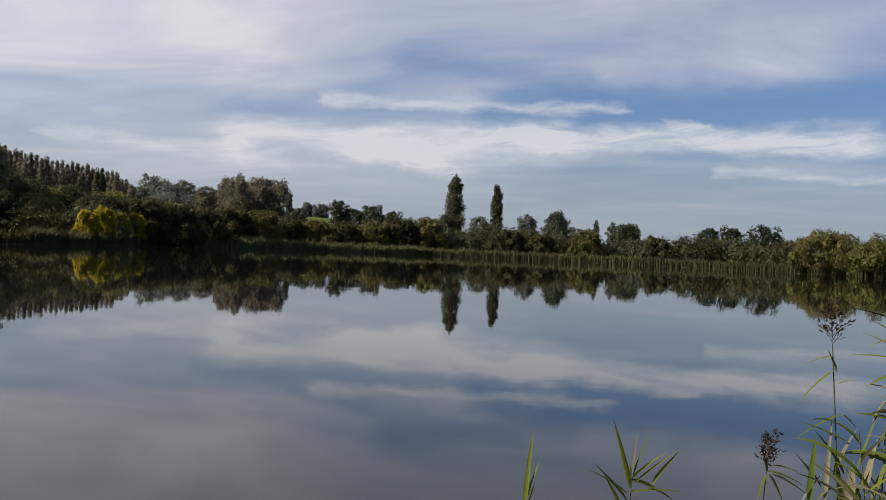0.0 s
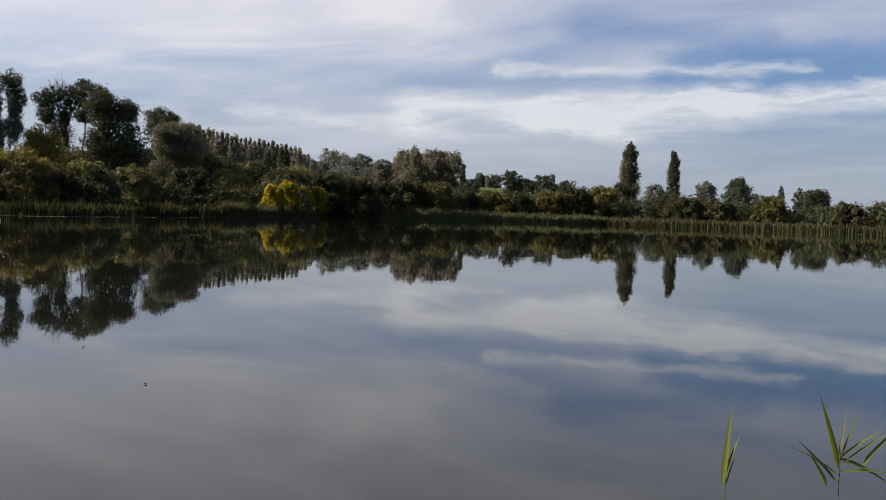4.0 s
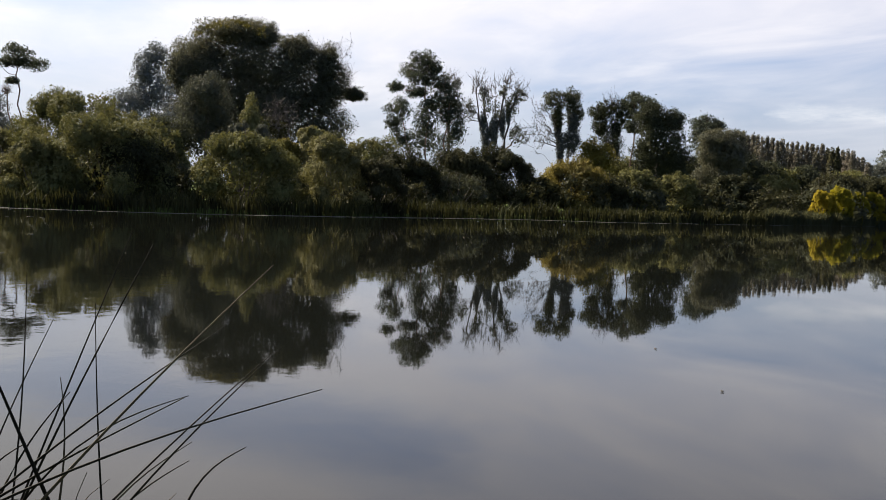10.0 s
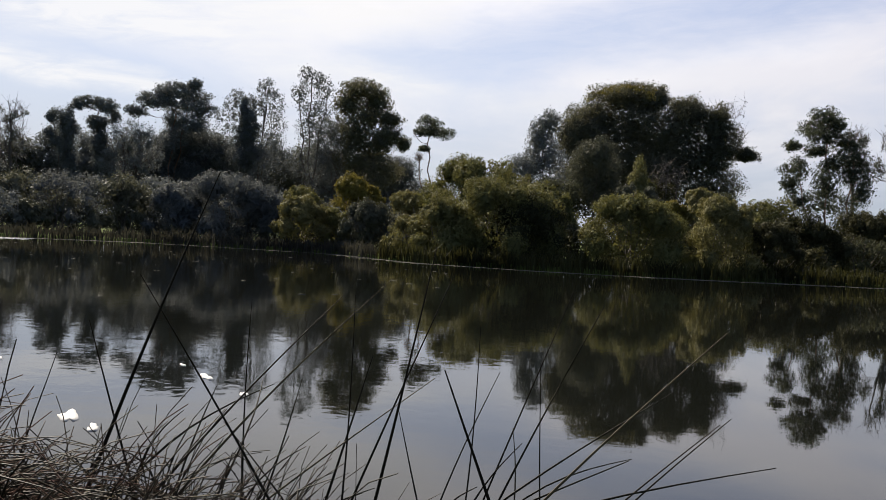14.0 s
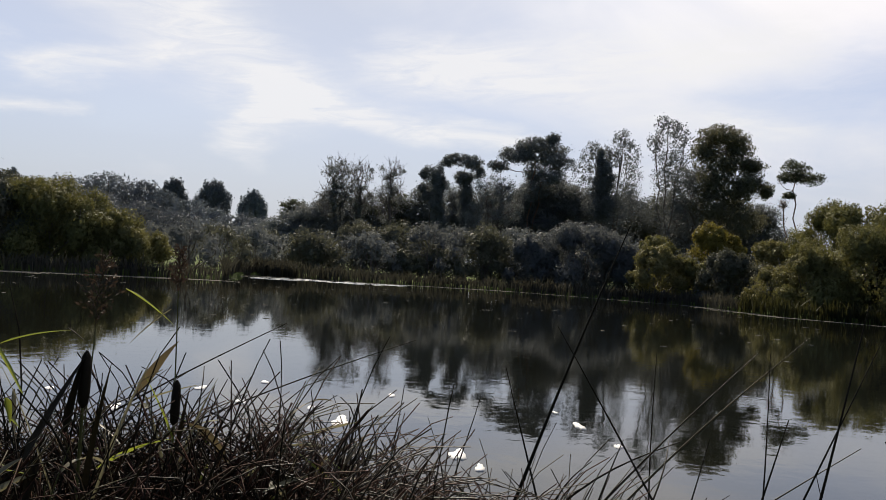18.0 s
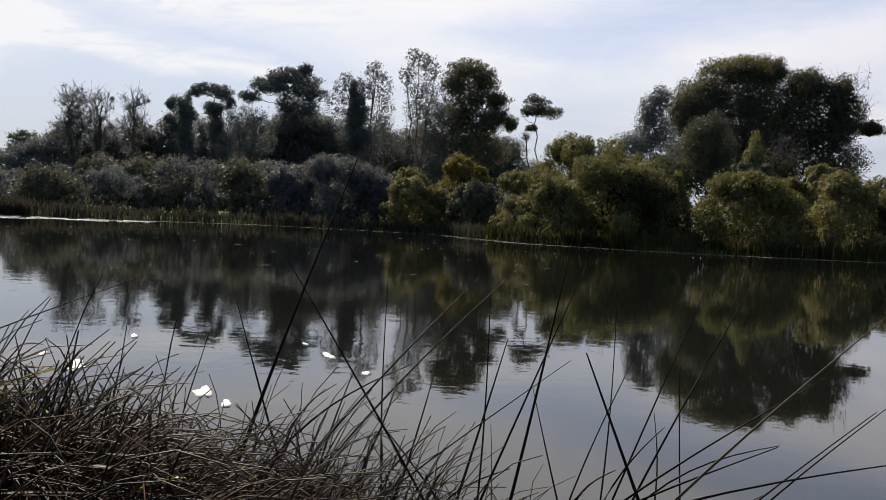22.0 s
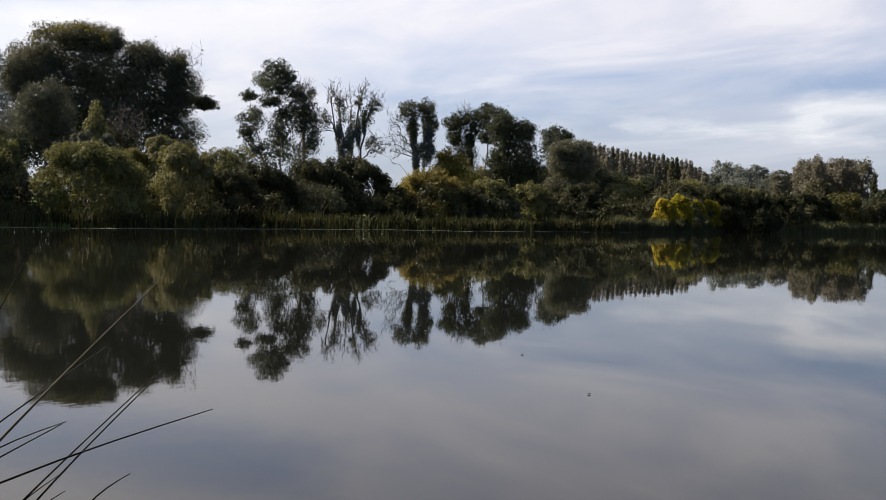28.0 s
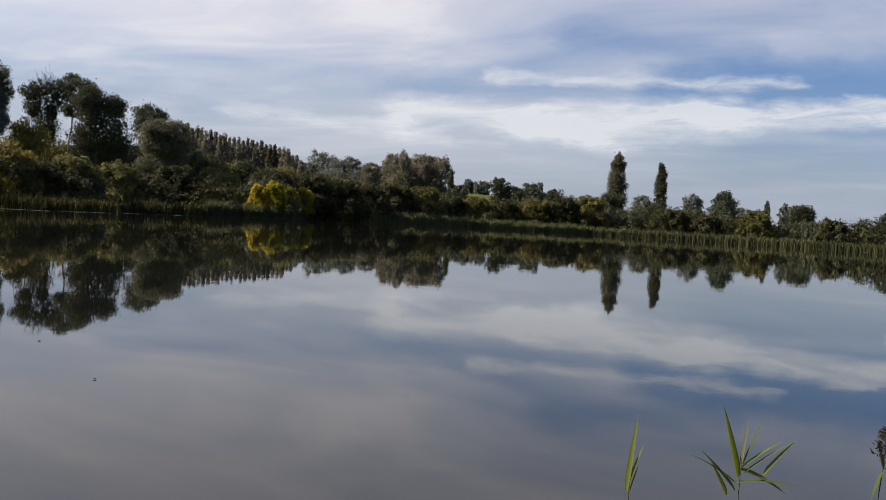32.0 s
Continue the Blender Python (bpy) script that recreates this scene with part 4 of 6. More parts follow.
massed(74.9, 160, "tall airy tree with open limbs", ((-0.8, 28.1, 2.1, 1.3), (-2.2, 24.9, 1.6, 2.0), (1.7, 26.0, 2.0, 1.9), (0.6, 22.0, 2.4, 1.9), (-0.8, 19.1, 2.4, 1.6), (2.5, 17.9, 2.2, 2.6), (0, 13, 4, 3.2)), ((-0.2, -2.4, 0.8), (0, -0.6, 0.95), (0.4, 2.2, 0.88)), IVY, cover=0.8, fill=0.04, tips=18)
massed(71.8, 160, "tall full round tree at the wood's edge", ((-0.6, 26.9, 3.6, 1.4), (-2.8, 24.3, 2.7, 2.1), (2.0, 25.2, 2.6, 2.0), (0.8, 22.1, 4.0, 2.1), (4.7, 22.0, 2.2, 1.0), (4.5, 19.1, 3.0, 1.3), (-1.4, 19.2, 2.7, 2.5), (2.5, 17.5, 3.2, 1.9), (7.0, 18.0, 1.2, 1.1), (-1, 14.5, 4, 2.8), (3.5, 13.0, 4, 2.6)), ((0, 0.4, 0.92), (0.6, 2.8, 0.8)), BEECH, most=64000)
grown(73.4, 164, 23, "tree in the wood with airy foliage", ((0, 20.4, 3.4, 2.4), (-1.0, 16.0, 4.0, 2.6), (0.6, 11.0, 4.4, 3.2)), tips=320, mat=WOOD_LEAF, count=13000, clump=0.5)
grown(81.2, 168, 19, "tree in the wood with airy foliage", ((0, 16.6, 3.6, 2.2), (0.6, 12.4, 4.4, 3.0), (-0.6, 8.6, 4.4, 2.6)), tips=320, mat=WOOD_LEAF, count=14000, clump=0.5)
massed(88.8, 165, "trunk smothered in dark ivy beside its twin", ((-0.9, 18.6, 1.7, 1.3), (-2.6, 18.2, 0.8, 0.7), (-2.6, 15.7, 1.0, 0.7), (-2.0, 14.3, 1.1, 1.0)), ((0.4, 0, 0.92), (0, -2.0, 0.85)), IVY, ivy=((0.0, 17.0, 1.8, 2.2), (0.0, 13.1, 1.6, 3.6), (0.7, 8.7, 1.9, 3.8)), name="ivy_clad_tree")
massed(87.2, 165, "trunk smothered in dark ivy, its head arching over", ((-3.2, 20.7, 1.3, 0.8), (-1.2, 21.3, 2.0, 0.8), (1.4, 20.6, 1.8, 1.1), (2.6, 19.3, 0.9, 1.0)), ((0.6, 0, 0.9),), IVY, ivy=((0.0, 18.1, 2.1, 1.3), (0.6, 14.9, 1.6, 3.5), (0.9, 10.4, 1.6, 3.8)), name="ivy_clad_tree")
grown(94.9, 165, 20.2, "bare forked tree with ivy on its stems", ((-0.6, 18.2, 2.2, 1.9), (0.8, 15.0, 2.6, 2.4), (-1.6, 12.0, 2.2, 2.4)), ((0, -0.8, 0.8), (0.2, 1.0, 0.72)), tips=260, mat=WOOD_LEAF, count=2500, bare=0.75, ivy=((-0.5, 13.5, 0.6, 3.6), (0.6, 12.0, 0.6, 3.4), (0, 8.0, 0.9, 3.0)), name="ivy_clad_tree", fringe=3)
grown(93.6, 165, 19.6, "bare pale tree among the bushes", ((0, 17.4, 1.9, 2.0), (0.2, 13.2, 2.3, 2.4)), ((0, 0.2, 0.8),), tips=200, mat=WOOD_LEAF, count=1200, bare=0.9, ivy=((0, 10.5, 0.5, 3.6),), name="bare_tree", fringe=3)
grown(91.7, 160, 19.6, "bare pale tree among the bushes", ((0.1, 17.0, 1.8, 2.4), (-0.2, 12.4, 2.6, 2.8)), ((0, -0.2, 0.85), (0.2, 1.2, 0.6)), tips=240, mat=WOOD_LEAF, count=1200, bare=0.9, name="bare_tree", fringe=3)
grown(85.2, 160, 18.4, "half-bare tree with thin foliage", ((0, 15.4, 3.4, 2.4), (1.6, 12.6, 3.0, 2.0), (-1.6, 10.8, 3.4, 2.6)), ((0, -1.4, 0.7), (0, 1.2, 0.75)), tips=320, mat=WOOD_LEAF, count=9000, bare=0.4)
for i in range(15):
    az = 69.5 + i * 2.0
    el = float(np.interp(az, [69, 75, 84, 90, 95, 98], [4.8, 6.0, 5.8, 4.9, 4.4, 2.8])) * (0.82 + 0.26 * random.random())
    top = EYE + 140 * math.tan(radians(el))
    massed(az, 174, "leafy tree in the wood's understorey", ((0.6, top * 1.0, 3.4, top * 0.17), (-1.8, top * 0.78, 4.0, top * 0.18), (2.0, top * 0.7, 4.2, top * 0.2), (-0.6, top * 0.4, 5.2, top * 0.26)), ((0, -0.8, 0.8), (0.2, 1.0, 0.85)), (IVY, WOOD_LEAF, IVY, WILLOW_HAZE_GREY)[i % 4], cover=1.4, fill=0.25)
grown(97.5, 180, 12.9, "small pine at the wood's end", ((0, 11.6, 2.0, 1.1), (0.6, 9.4, 2.6, 1.2)), tips=120, mat=PINE, wood=PINE_BARK, name="pine_tree", count=4500, flat=0.6)
# skyline poplars and hillside wood, both in the haze-coloured leaf
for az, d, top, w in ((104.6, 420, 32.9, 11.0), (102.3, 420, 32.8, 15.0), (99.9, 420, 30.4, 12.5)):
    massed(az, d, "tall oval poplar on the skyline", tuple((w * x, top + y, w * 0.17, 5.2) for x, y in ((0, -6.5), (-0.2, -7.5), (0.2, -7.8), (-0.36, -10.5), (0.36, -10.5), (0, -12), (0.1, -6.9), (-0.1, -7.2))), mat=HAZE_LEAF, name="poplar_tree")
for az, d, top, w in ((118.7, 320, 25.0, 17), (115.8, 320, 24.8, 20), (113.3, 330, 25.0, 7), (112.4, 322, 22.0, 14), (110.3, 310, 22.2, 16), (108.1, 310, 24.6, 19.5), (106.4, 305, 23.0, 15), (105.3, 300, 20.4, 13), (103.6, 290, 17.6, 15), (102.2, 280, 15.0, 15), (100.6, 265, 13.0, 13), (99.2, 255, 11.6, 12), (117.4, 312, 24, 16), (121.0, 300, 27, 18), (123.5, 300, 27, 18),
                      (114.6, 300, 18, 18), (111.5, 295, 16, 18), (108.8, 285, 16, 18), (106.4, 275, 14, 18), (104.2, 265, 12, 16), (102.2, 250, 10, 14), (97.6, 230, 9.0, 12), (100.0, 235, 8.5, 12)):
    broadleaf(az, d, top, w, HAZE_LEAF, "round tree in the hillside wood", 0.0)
# low woods on the horizon, paled for haze by their leaf colour
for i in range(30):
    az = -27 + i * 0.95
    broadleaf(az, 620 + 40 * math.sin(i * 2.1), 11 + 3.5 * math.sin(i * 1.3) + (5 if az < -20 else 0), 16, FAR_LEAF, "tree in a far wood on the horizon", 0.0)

# ---- the far bank: bushes ----
for az, d, top, w in ((-22.3, 210, 8.3, 14.7), (-25.4, 203, 6.6, 14), (-12.9, 305, 8.9, 9.5), (-8.8, 316, 10.0, 12.5), (-4.0, 345, 10.2, 14), (-6.0, 340, 9.0, 10.5), (0.9, 348, 13.4, 15), (2.6, 340, 11.8, 14), (4.2, 318, 9.9, 14.6), (6.1, 305, 8.4, 12), (7.8, 286, 8.6, 13.2), (9.3, 270, 7.8, 11), (11.2, 248, 9.8, 13), (12.9, 230, 9.2, 12), (14.6, 215, 8.2, 12), (16.2, 196, 8.0, 12), (18.0, 185, 8.6, 11), (20.2, 178, 8.4, 12), (119.2, 60, 6.1, 8), (116.2, 62, 5.9, 7), (113.8, 63, 5.3, 6.5), (111.2, 62, 5.2, 7.6), (108.9, 62, 4.3, 6.4), (106.6, 61, 3.0, 4.4), (98.8, 138, 5.2, 9), (115.5, 74, 7.0, 9), (122.4, 59, 6.2, 9), (118, 80, 8.0, 10)):
    k = min(1.0, (along(SHORE, az) + 9) / d) if -14 < az < 15 else 1.0
    d, top, w = d * k, EYE + (top - EYE) * k, w * k
    mat = OLIVE if az < -22 or az in (7.8, 11.2, 4.2, -8.8, 0.9) else WILLOW_DEEP if az < 26 else WILLOW if 106 < az < 113 else WILLOW_HAZE_GREY
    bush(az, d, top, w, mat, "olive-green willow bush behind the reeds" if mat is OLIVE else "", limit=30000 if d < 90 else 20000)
for az, d, top, w, mat in ((55.1, 78, 6.4, 8.2, WILLOW), (49.9, 82, 7.1, 6.4, WILLOW), (47.2, 84, 5.2, 5.4, WILLOW_DEEP), (61.4, 77, 5.6, 7.4, WILLOW_DEEP), (60.3, 92, 8.0, 6.6, WILLOW), (54.8, 112, 12.9, 4.6, WILLOW), (55.6, 104, 10.0, 3.2, WILLOW_HAZE_GREY), (54.1, 104, 10.0, 3.4, WILLOW_HAZE_GREY), (52.7, 96, 7.8, 4.0, WILLOW_GOLD), (51.2, 96, 9.4, 4.4, WILLOW),
                           (63.1, 77, 6.9, 10.4, WILLOW), (66.3, 77, 5.2, 6.0, WILLOW), (68.2, 80, 3.9, 5.6, WILLOW), (64.8, 92, 10.5, 10.4, WILLOW), (61.6, 96, 9.0, 7.0, WILLOW), (60.5, 86, 7.2, 4.6, WILLOW_DEEP), (75.2, 92, 5.3, 5.6, WILLOW), (75.4, 100, 7.2, 5.2, WILLOW), (72.1, 108, 9.3, 7.0, WILLOW_GOLD), (71.1, 90, 5.3, 6.0, WILLOW_HAZE_GREY), (68.7, 96, 7.0, 5.6, WILLOW), (73.2, 94, 4.6, 5.0, WILLOW),
                           (93.0, 102, 5.7, 8.4, WILLOW_HAZE_GREY), (85.3, 104, 5.9, 5.4, WILLOW_HAZE_GREY), (88.2, 100, 3.9, 5.6, WILLOW_HAZE_GREY), (96.2, 95, 3.6, 5.5, WILLOW_HAZE_GREY), (90.6, 97, 3.4, 4.6, WILLOW_HAZE_GREY), (39.6, 112, 8.0, 9.0, WILLOW_DEEP), (35.4, 112, 6.6, 9.4, WILLOW_GOLD), (31.5, 118, 6.6, 7.2, WILLOW), (29.1, 124, 5.9, 6.4, WILLOW), (42.2, 108, 7.4, 8.0, WILLOW_DEEP), (45.6, 100, 6.4, 8.4, WILLOW_DEEP), (33.4, 114, 5.0, 6.0, WILLOW_DEEP), (37.6, 110, 4.8, 6.0, WILLOW_DEEP),
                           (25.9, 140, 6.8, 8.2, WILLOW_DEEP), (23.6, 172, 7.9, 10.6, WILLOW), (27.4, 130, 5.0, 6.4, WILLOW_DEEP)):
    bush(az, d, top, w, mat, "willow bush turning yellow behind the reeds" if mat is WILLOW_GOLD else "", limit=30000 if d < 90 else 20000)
bush(-16.6, 246, 6.8, 8.5, OLIVE, "olive-green willow bush behind the reeds")
for az, top, w in ((21.0, 5.4, 3.2), (20.1, 6.2, 3.4), (19.2, 5.6, 3.2), (18.4, 6.0, 3.6), (17.7, 5.2, 3.4)):
    bush(az, along(SHORE, az) + 2.6, top, w + 0.6, YELLOW, "bright yellow autumn bush at the water's edge", "yellow_bush")
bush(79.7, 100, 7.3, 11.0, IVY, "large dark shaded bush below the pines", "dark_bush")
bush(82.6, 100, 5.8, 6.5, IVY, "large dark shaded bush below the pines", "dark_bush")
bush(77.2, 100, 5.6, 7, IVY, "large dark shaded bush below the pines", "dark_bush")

# fill of low scrub behind the reeds; dark leaf colours shade the bushes' gaps
SCRUB = [(-28, 1.1), (-20, 1.1), (-10, 1.0), (0, 1.2), (10, 1.3), (20, 1.4), (30, 1.6), (40, 1.9), (45, 1.6), (50, 1.5), (65, 1.6), (70, 2.3), (80, 2.9), (90, 2.5), (97, 1.8), (104, 1.6), (112, 2.0), (126, 2.4)]
az = -28.0
k = 0
while az < 126:
    far = along(SHORE, az)
    d = far + (8 + far * 0.04 if k % 2 else 12 + far * 0.06)
    bush(az, d, EYE + d * math.tan(radians(along(SCRUB, az) * (0.5 + 0.65 * random.random()))), 0.07 * d, (WILLOW_HAZE_GREY if k % 3 == 0 else IVY) if az > 67 else WILLOW_DEEP if k % 3 else OAK, "low scrub willow in the bank's dark understorey", "scrub_bush", gap=0.5, limit=1500)
    az += 1.8
    k += 1

# ---- reed belts along the far water's edge ----


def reed_belt(a0, a1, tall, depth, density, mat=REED_SUN_PATCHED, offset=0.0, label="green and straw-coloured reed belt at the water's edge", blade=0.00055, thin=0.28):
    rng = rng_next()
    arc = sum(math.hypot(along(SHORE, a + 0.5) - along(SHORE, a), radians(0.5) * along(SHORE, a)) for a in np.arange(a0, a1, 0.5))
    count = int(arc * density)
    mid = (a0 + a1) / 2
    base = foot(mid, along(SHORE, mid) + offset)
    base.z = 0
    az = a0 + (a1 - a0) * rng.random(count)
    out = offset + depth * rng.random(count) ** 1.3
    v, f = [], []
    for i in range(count):
        r = along(SHORE, az[i]) + out[i] - 0.5
        clump = noise.noise((az[i] * r * 0.012, out[i] * 0.5, 3.0))
        if clump < -thin and rng.random() < 0.8:
            continue
        g = toward(az[i]) * r - base
        hgt = tall * (0.62 + 0.4 * rng.random()) * (0.9 + 0.45 * clump)
        tilt = rng.normal(size=2) * 0.12 * hgt
        wide = r * blade * (0.7 + 0.8 * rng.random())
        ang = rng.random() * 3.14
        u = np.array((math.cos(ang) * wide, math.sin(ang) * wide, 0))
        p0 = np.array((g.x, g.y, -0.1))
        p1 = p0 + (tilt[0] * 0.3, tilt[1] * 0.3, hgt * 0.62)
        p2 = p0 + (tilt[0] * 1.5, tilt[1] * 1.5, hgt * (0.92 + 0.12 * rng.random()))
        n0 = len(v)
        v += [p0 - u * 0.6, p0 + u * 0.6, p1 + u, p1 - u, p2 + u * 0.15, p2 - u * 0.15]
        f += [(n0, n0 + 1, n0 + 2, n0 + 3), (n0 + 3, n0 + 2, n0 + 4, n0 + 5)]
    ob = new("reed_belt", mesh_of("reed_belt", v, f, mat))
    ob.location = base
    return tagged(ob, label, "reeds", "reed belts", "stuff")


reed_belt(-30, -12, 2.3, 7, 90, REED_PALE, -1.2, blade=0.0004)
reed_belt(-12, 1, 2.4, 7, 90, REED_PALE, -1.5, blade=0.0004)
reed_belt(1, 8, 2.7, 7, 90, REED_LIGHT, -1.5, blade=0.0004, thin=0.7)
reed_belt(8, 17, 2.9, 6, 90, REED_LIGHT, -1.5, blade=0.0004, thin=0.7)
reed_belt(17, 24, 2.3, 5, 80, REED_PALE, -1.2, blade=0.0005, thin=0.7)
reed_belt(24, 33, 1.9, 4, 60)
reed_belt(33, 41, 1.9, 4, 60)
reed_belt(41, 52, 1.8, 4, 70)
reed_belt(52, 62, 1.8, 4, 70)
reed_belt(62, 70.5, 1.8, 4.5, 80)
reed_belt(70.5, 84, 1.6, 4, 60, SEDGE)
reed_belt(84, 97, 1.6, 4, 60, SEDGE)
reed_belt(97, 101.3, 1.7, 6, 80, SEDGE)
reed_belt(101.5, 112, 1.25, 3.5, 70, SEDGE, label="grey-green sedge belt at the water's edge")
reed_belt(112, 126, 1.15, 3.5, 70, SEDGE, label="grey-green sedge belt at the water's edge")

# ---- floating scum, fallen leaves and rafts that imitate gleams on the water ----


# the paleness stands in for sun glint on floating patches
def pale_build(k):
    place = k.add("ShaderNodeTexCoord").outputs["Object"]
    f = k.noise(place, 14.0, 5.0, 0.65)
    return k.add("ShaderNodeBsdfPrincipled", {"Base Color": k.mix(f, (0.22, 0.22, 0.21, 1), (0.50, 0.50, 0.49, 1)), "Roughness": 0.8}).outputs[0]


# pale tone for the imitated waterline reflection, and for floating specks
def gleam_speck_build(k):
    place = k.add("ShaderNodeTexCoord").outputs["Object"]
    f = k.noise(place, 3.0, 5.0, 0.65)
    return k.add("ShaderNodeBsdfPrincipled", {"Base Color": k.mix(f, (0.05, 0.045, 0.035, 1), (0.15, 0.14, 0.11, 1)), "Roughness": 0.95, "Specular IOR Level": 0.1}).outputs[0]


GLINT_FOAM, GLEAM_SPECK = material("glint_pale_foam", pale_build), material("gleam_and_speck", gleam_speck_build)


def raft(rng, wide, deep, thick=0.006, sides=18):
    """An irregular flat raft with a rim: corners and faces of four."""
    ang = np.linspace(0, 2 * math.pi, sides, endpoint=False)
    r = 1 + 0.22 * np.sin(ang * 2 + rng.random() * 6) + 0.18 * np.sin(ang * 3 + rng.random() * 6) + 0.12 * rng.normal(size=sides)
    x, y = np.cos(ang) * r * wide / 2, np.sin(ang) * r * deep / 2
    v = [np.stack([x * q, y * q, np.full(sides, z)], 1) for q, z in ((1.0, -thick), (0.97, thick * 0.6), (0.5, thick), (0.04, thick))]
    f = [(a * sides + i, a * sides + (i + 1) % sides, (a + 1) * sides + (i + 1) % sides, (a + 1) * sides + i) for a in range(3) for i in range(sides)]
    return np.concatenate(v), np.array(f)


for az, r, wide in ((79.6, 11.5, 0.42), (81.0, 12.4, 0.2), (99.2, 11.6, 0.34), (101.5, 12.6, 0.4), (98.0, 13.4, 0.3), (93.4, 10.6, 0.62), (95.2, 11.4, 0.25), (86.5, 9.2, 0.5), (85.2, 8.7, 0.3), (77.4, 10.4, 0.26), (58.8, 5.7, 0.2), (45.9, 5.37, 0.16), (46.9, 5.5, 0.18), (-3.9, 5.86, 0.26), (90.6, 12.8, 0.3), (106.0, 11.0, 0.4), (109.5, 12.2, 0.3)):
    rng = rng_next()
    v, f = raft(rng, wide * 0.95, wide * 0.30)
    ob = new("scum_patch", mesh_of("scum_patch", v, f, GLINT_FOAM, True))
    ob.location = toward(az) * r + Vector((0, 0, 0.004))
    tagged(ob, "pale floating patch, sun glint put into its colour", "foam", "floating patches")
for az, r in ((26.9, 9.6), (30.5, 12.0), (61.5, 26), (36.0, 14.0)):
    rng = rng_next()
    v, f = raft(rng, 0.034, 0.024, 0.004, 10)
    v[:, 2] += 0.25 * np.abs(v[:, 0])
    ob = new("fallen_leaf", mesh_of("fallen_leaf", v, f, STRAW, True))
    ob.location = toward(az) * r + Vector((0, 0, 0.008))
    tagged(ob, "dry curled leaf floating on the lake", "leaf", "floating leaves")


def scatter_rafts(name, label, spots, mat, category):
    rng = rng_next()
    vs, fs, base = [], [], 0
    for x, y, wide, deep in spots:
        v, f = raft(rng, wide, deep, 0.006, 8)
        a = math.atan2(y, x) + math.pi / 2
        rot = np.array(((math.cos(a), -math.sin(a), 0), (math.sin(a), math.cos(a), 0), (0, 0, 1)))
        vs.append(v @ rot.T + (x, y, 0.006))
        fs.append(f + base)
        base += len(v)
    return tagged(new(name, mesh_of(name, np.concatenate(vs), np.concatenate(fs), mat, True)), label, category, kind="stuff")


rng = rng_next()
# bright rafts imitate sun glitter on scum by the far bank
spots = []
for i in range(75):
    az = 90.5 + 9 * rng.random()
    r = 84 - 1.0 * (az - 90) * 0.8 + rng.normal() * 2.0 - 3
    p = toward(az) * r
    spots.append((p.x, p.y, 0.4 + 1.4 * rng.random(), 0.15 + 0.3 * rng.random()))
scatter_rafts("drifting_scum", "scum by the far bank, coloured bright for sun glitter", spots, GLINT_FOAM, "foam")
# thin rafts added in place of the sky's reflection along the reeds
spots = []
for i in range(620):
    az = -24 + 149 * rng.random()
    far = along(SHORE, az)
    p = toward(az) * (far - 1.15 - abs(rng.normal()) * 0.35)
    spots.append((p.x, p.y, 0.8 + 3.2 * rng.random(), 0.10 + 0.22 * rng.random()))
scatter_rafts("shoreline_scum", "thin pale line imitating reflected sky along the reeds", spots, GLEAM_SPECK, "foam")
spots = []
for i in range(110):
    az = 66 + 50 * rng.random()
    r = 24 + 44 * rng.random() ** 0.7
    if r > along(SHORE, az) - 4:
        continue
    p = toward(az) * r
    spots.append((p.x, p.y, 0.10 + 0.22 * rng.random() ** 2, 0.06 + 0.12 * rng.random()))
scatter_rafts("floating_specks", "small leaves and specks afloat on the lake", spots, GLEAM_SPECK, "leaves")

# ---- rushes at the near edge ----


def spot(az, r, z):
    p = toward(az) * r
    return np.array((p.x, p.y, z))


def bowed(rng, a, b, bow, r0, r1, steps=10):
    """A stem from a to b that sags or bows to one side."""
    a, b = np.array(a, float), np.array(b, float)
    side = np.cross(b - a, (0, 0, 1.0))
    side /= max(np.linalg.norm(side), 1e-6)
    out = []
    for i in range(steps + 1):
        f = i / steps
        p = a + (b - a) * f + side * bow * math.sin(math.pi * f) * 0.5
        p[2] += abs(bow) * math.sin(math.pi * f) * 0.7
        out.append((p, r0 + (r1 - r0) * f ** 1.3))
    return out


clump = thing("rush_clump", "tall dark rush stems leaning from the water's edge", "rushes", Vector(spot(70, 4.6, 0.0)), "near rushes")


def tall_rush(az0, r0, z0, az1, r1, z1, thick=0.0055, bow=0.10, mat=None):
    rng = rng_next()
    at = np.array(clump.location)
    path = bowed(rng, spot(az0, r0, z0 - 0.1) - at, spot(az1, r1, z1) - at, bow * (1 if rng.random() < 0.5 else -1), thick * 1.2, thick * 0.28, 12)
    part("rush_stem", tubes([path], mat or RUSH, 6, "rush_stem"), clump, "bleached rush stem" if mat else "")


tall_rush(86.6, 4.34, 0.1, 78.4, 4.62, 1.94, 0.0085, 0.05)
tall_rush(71.2, 4.12, 0.1, 66.8, 4.34, 1.68, 0.0075, 0.04)
tall_rush(85.1, 4.55, 0.1, 69.1, 4.80, 1.52, 0.0065, 0.10, STRAW)
tall_rush(67.7, 4.05, 0.00, 57.9, 4.22, 1.49, 0.006, 0.05)
tall_rush(71.5, 3.91, 0.00, 51.8, 4.01, 1.44, 0.0065, 0.12, STRAW)
tall_rush(78.2, 4.08, 0.20, 49.1, 4.00, 0.99, 0.006, 0.22)
tall_rush(57.5, 3.76, 0.0, 66.0, 4.03, 1.23, 0.009, 0.03)
tall_rush(69.0, 4.13, 0.1, 81.9, 4.29, 1.51, 0.006, 0.06)
tall_rush(75.8, 4.56, 0.1, 76.5, 4.93, 1.39, 0.005, 0.05)
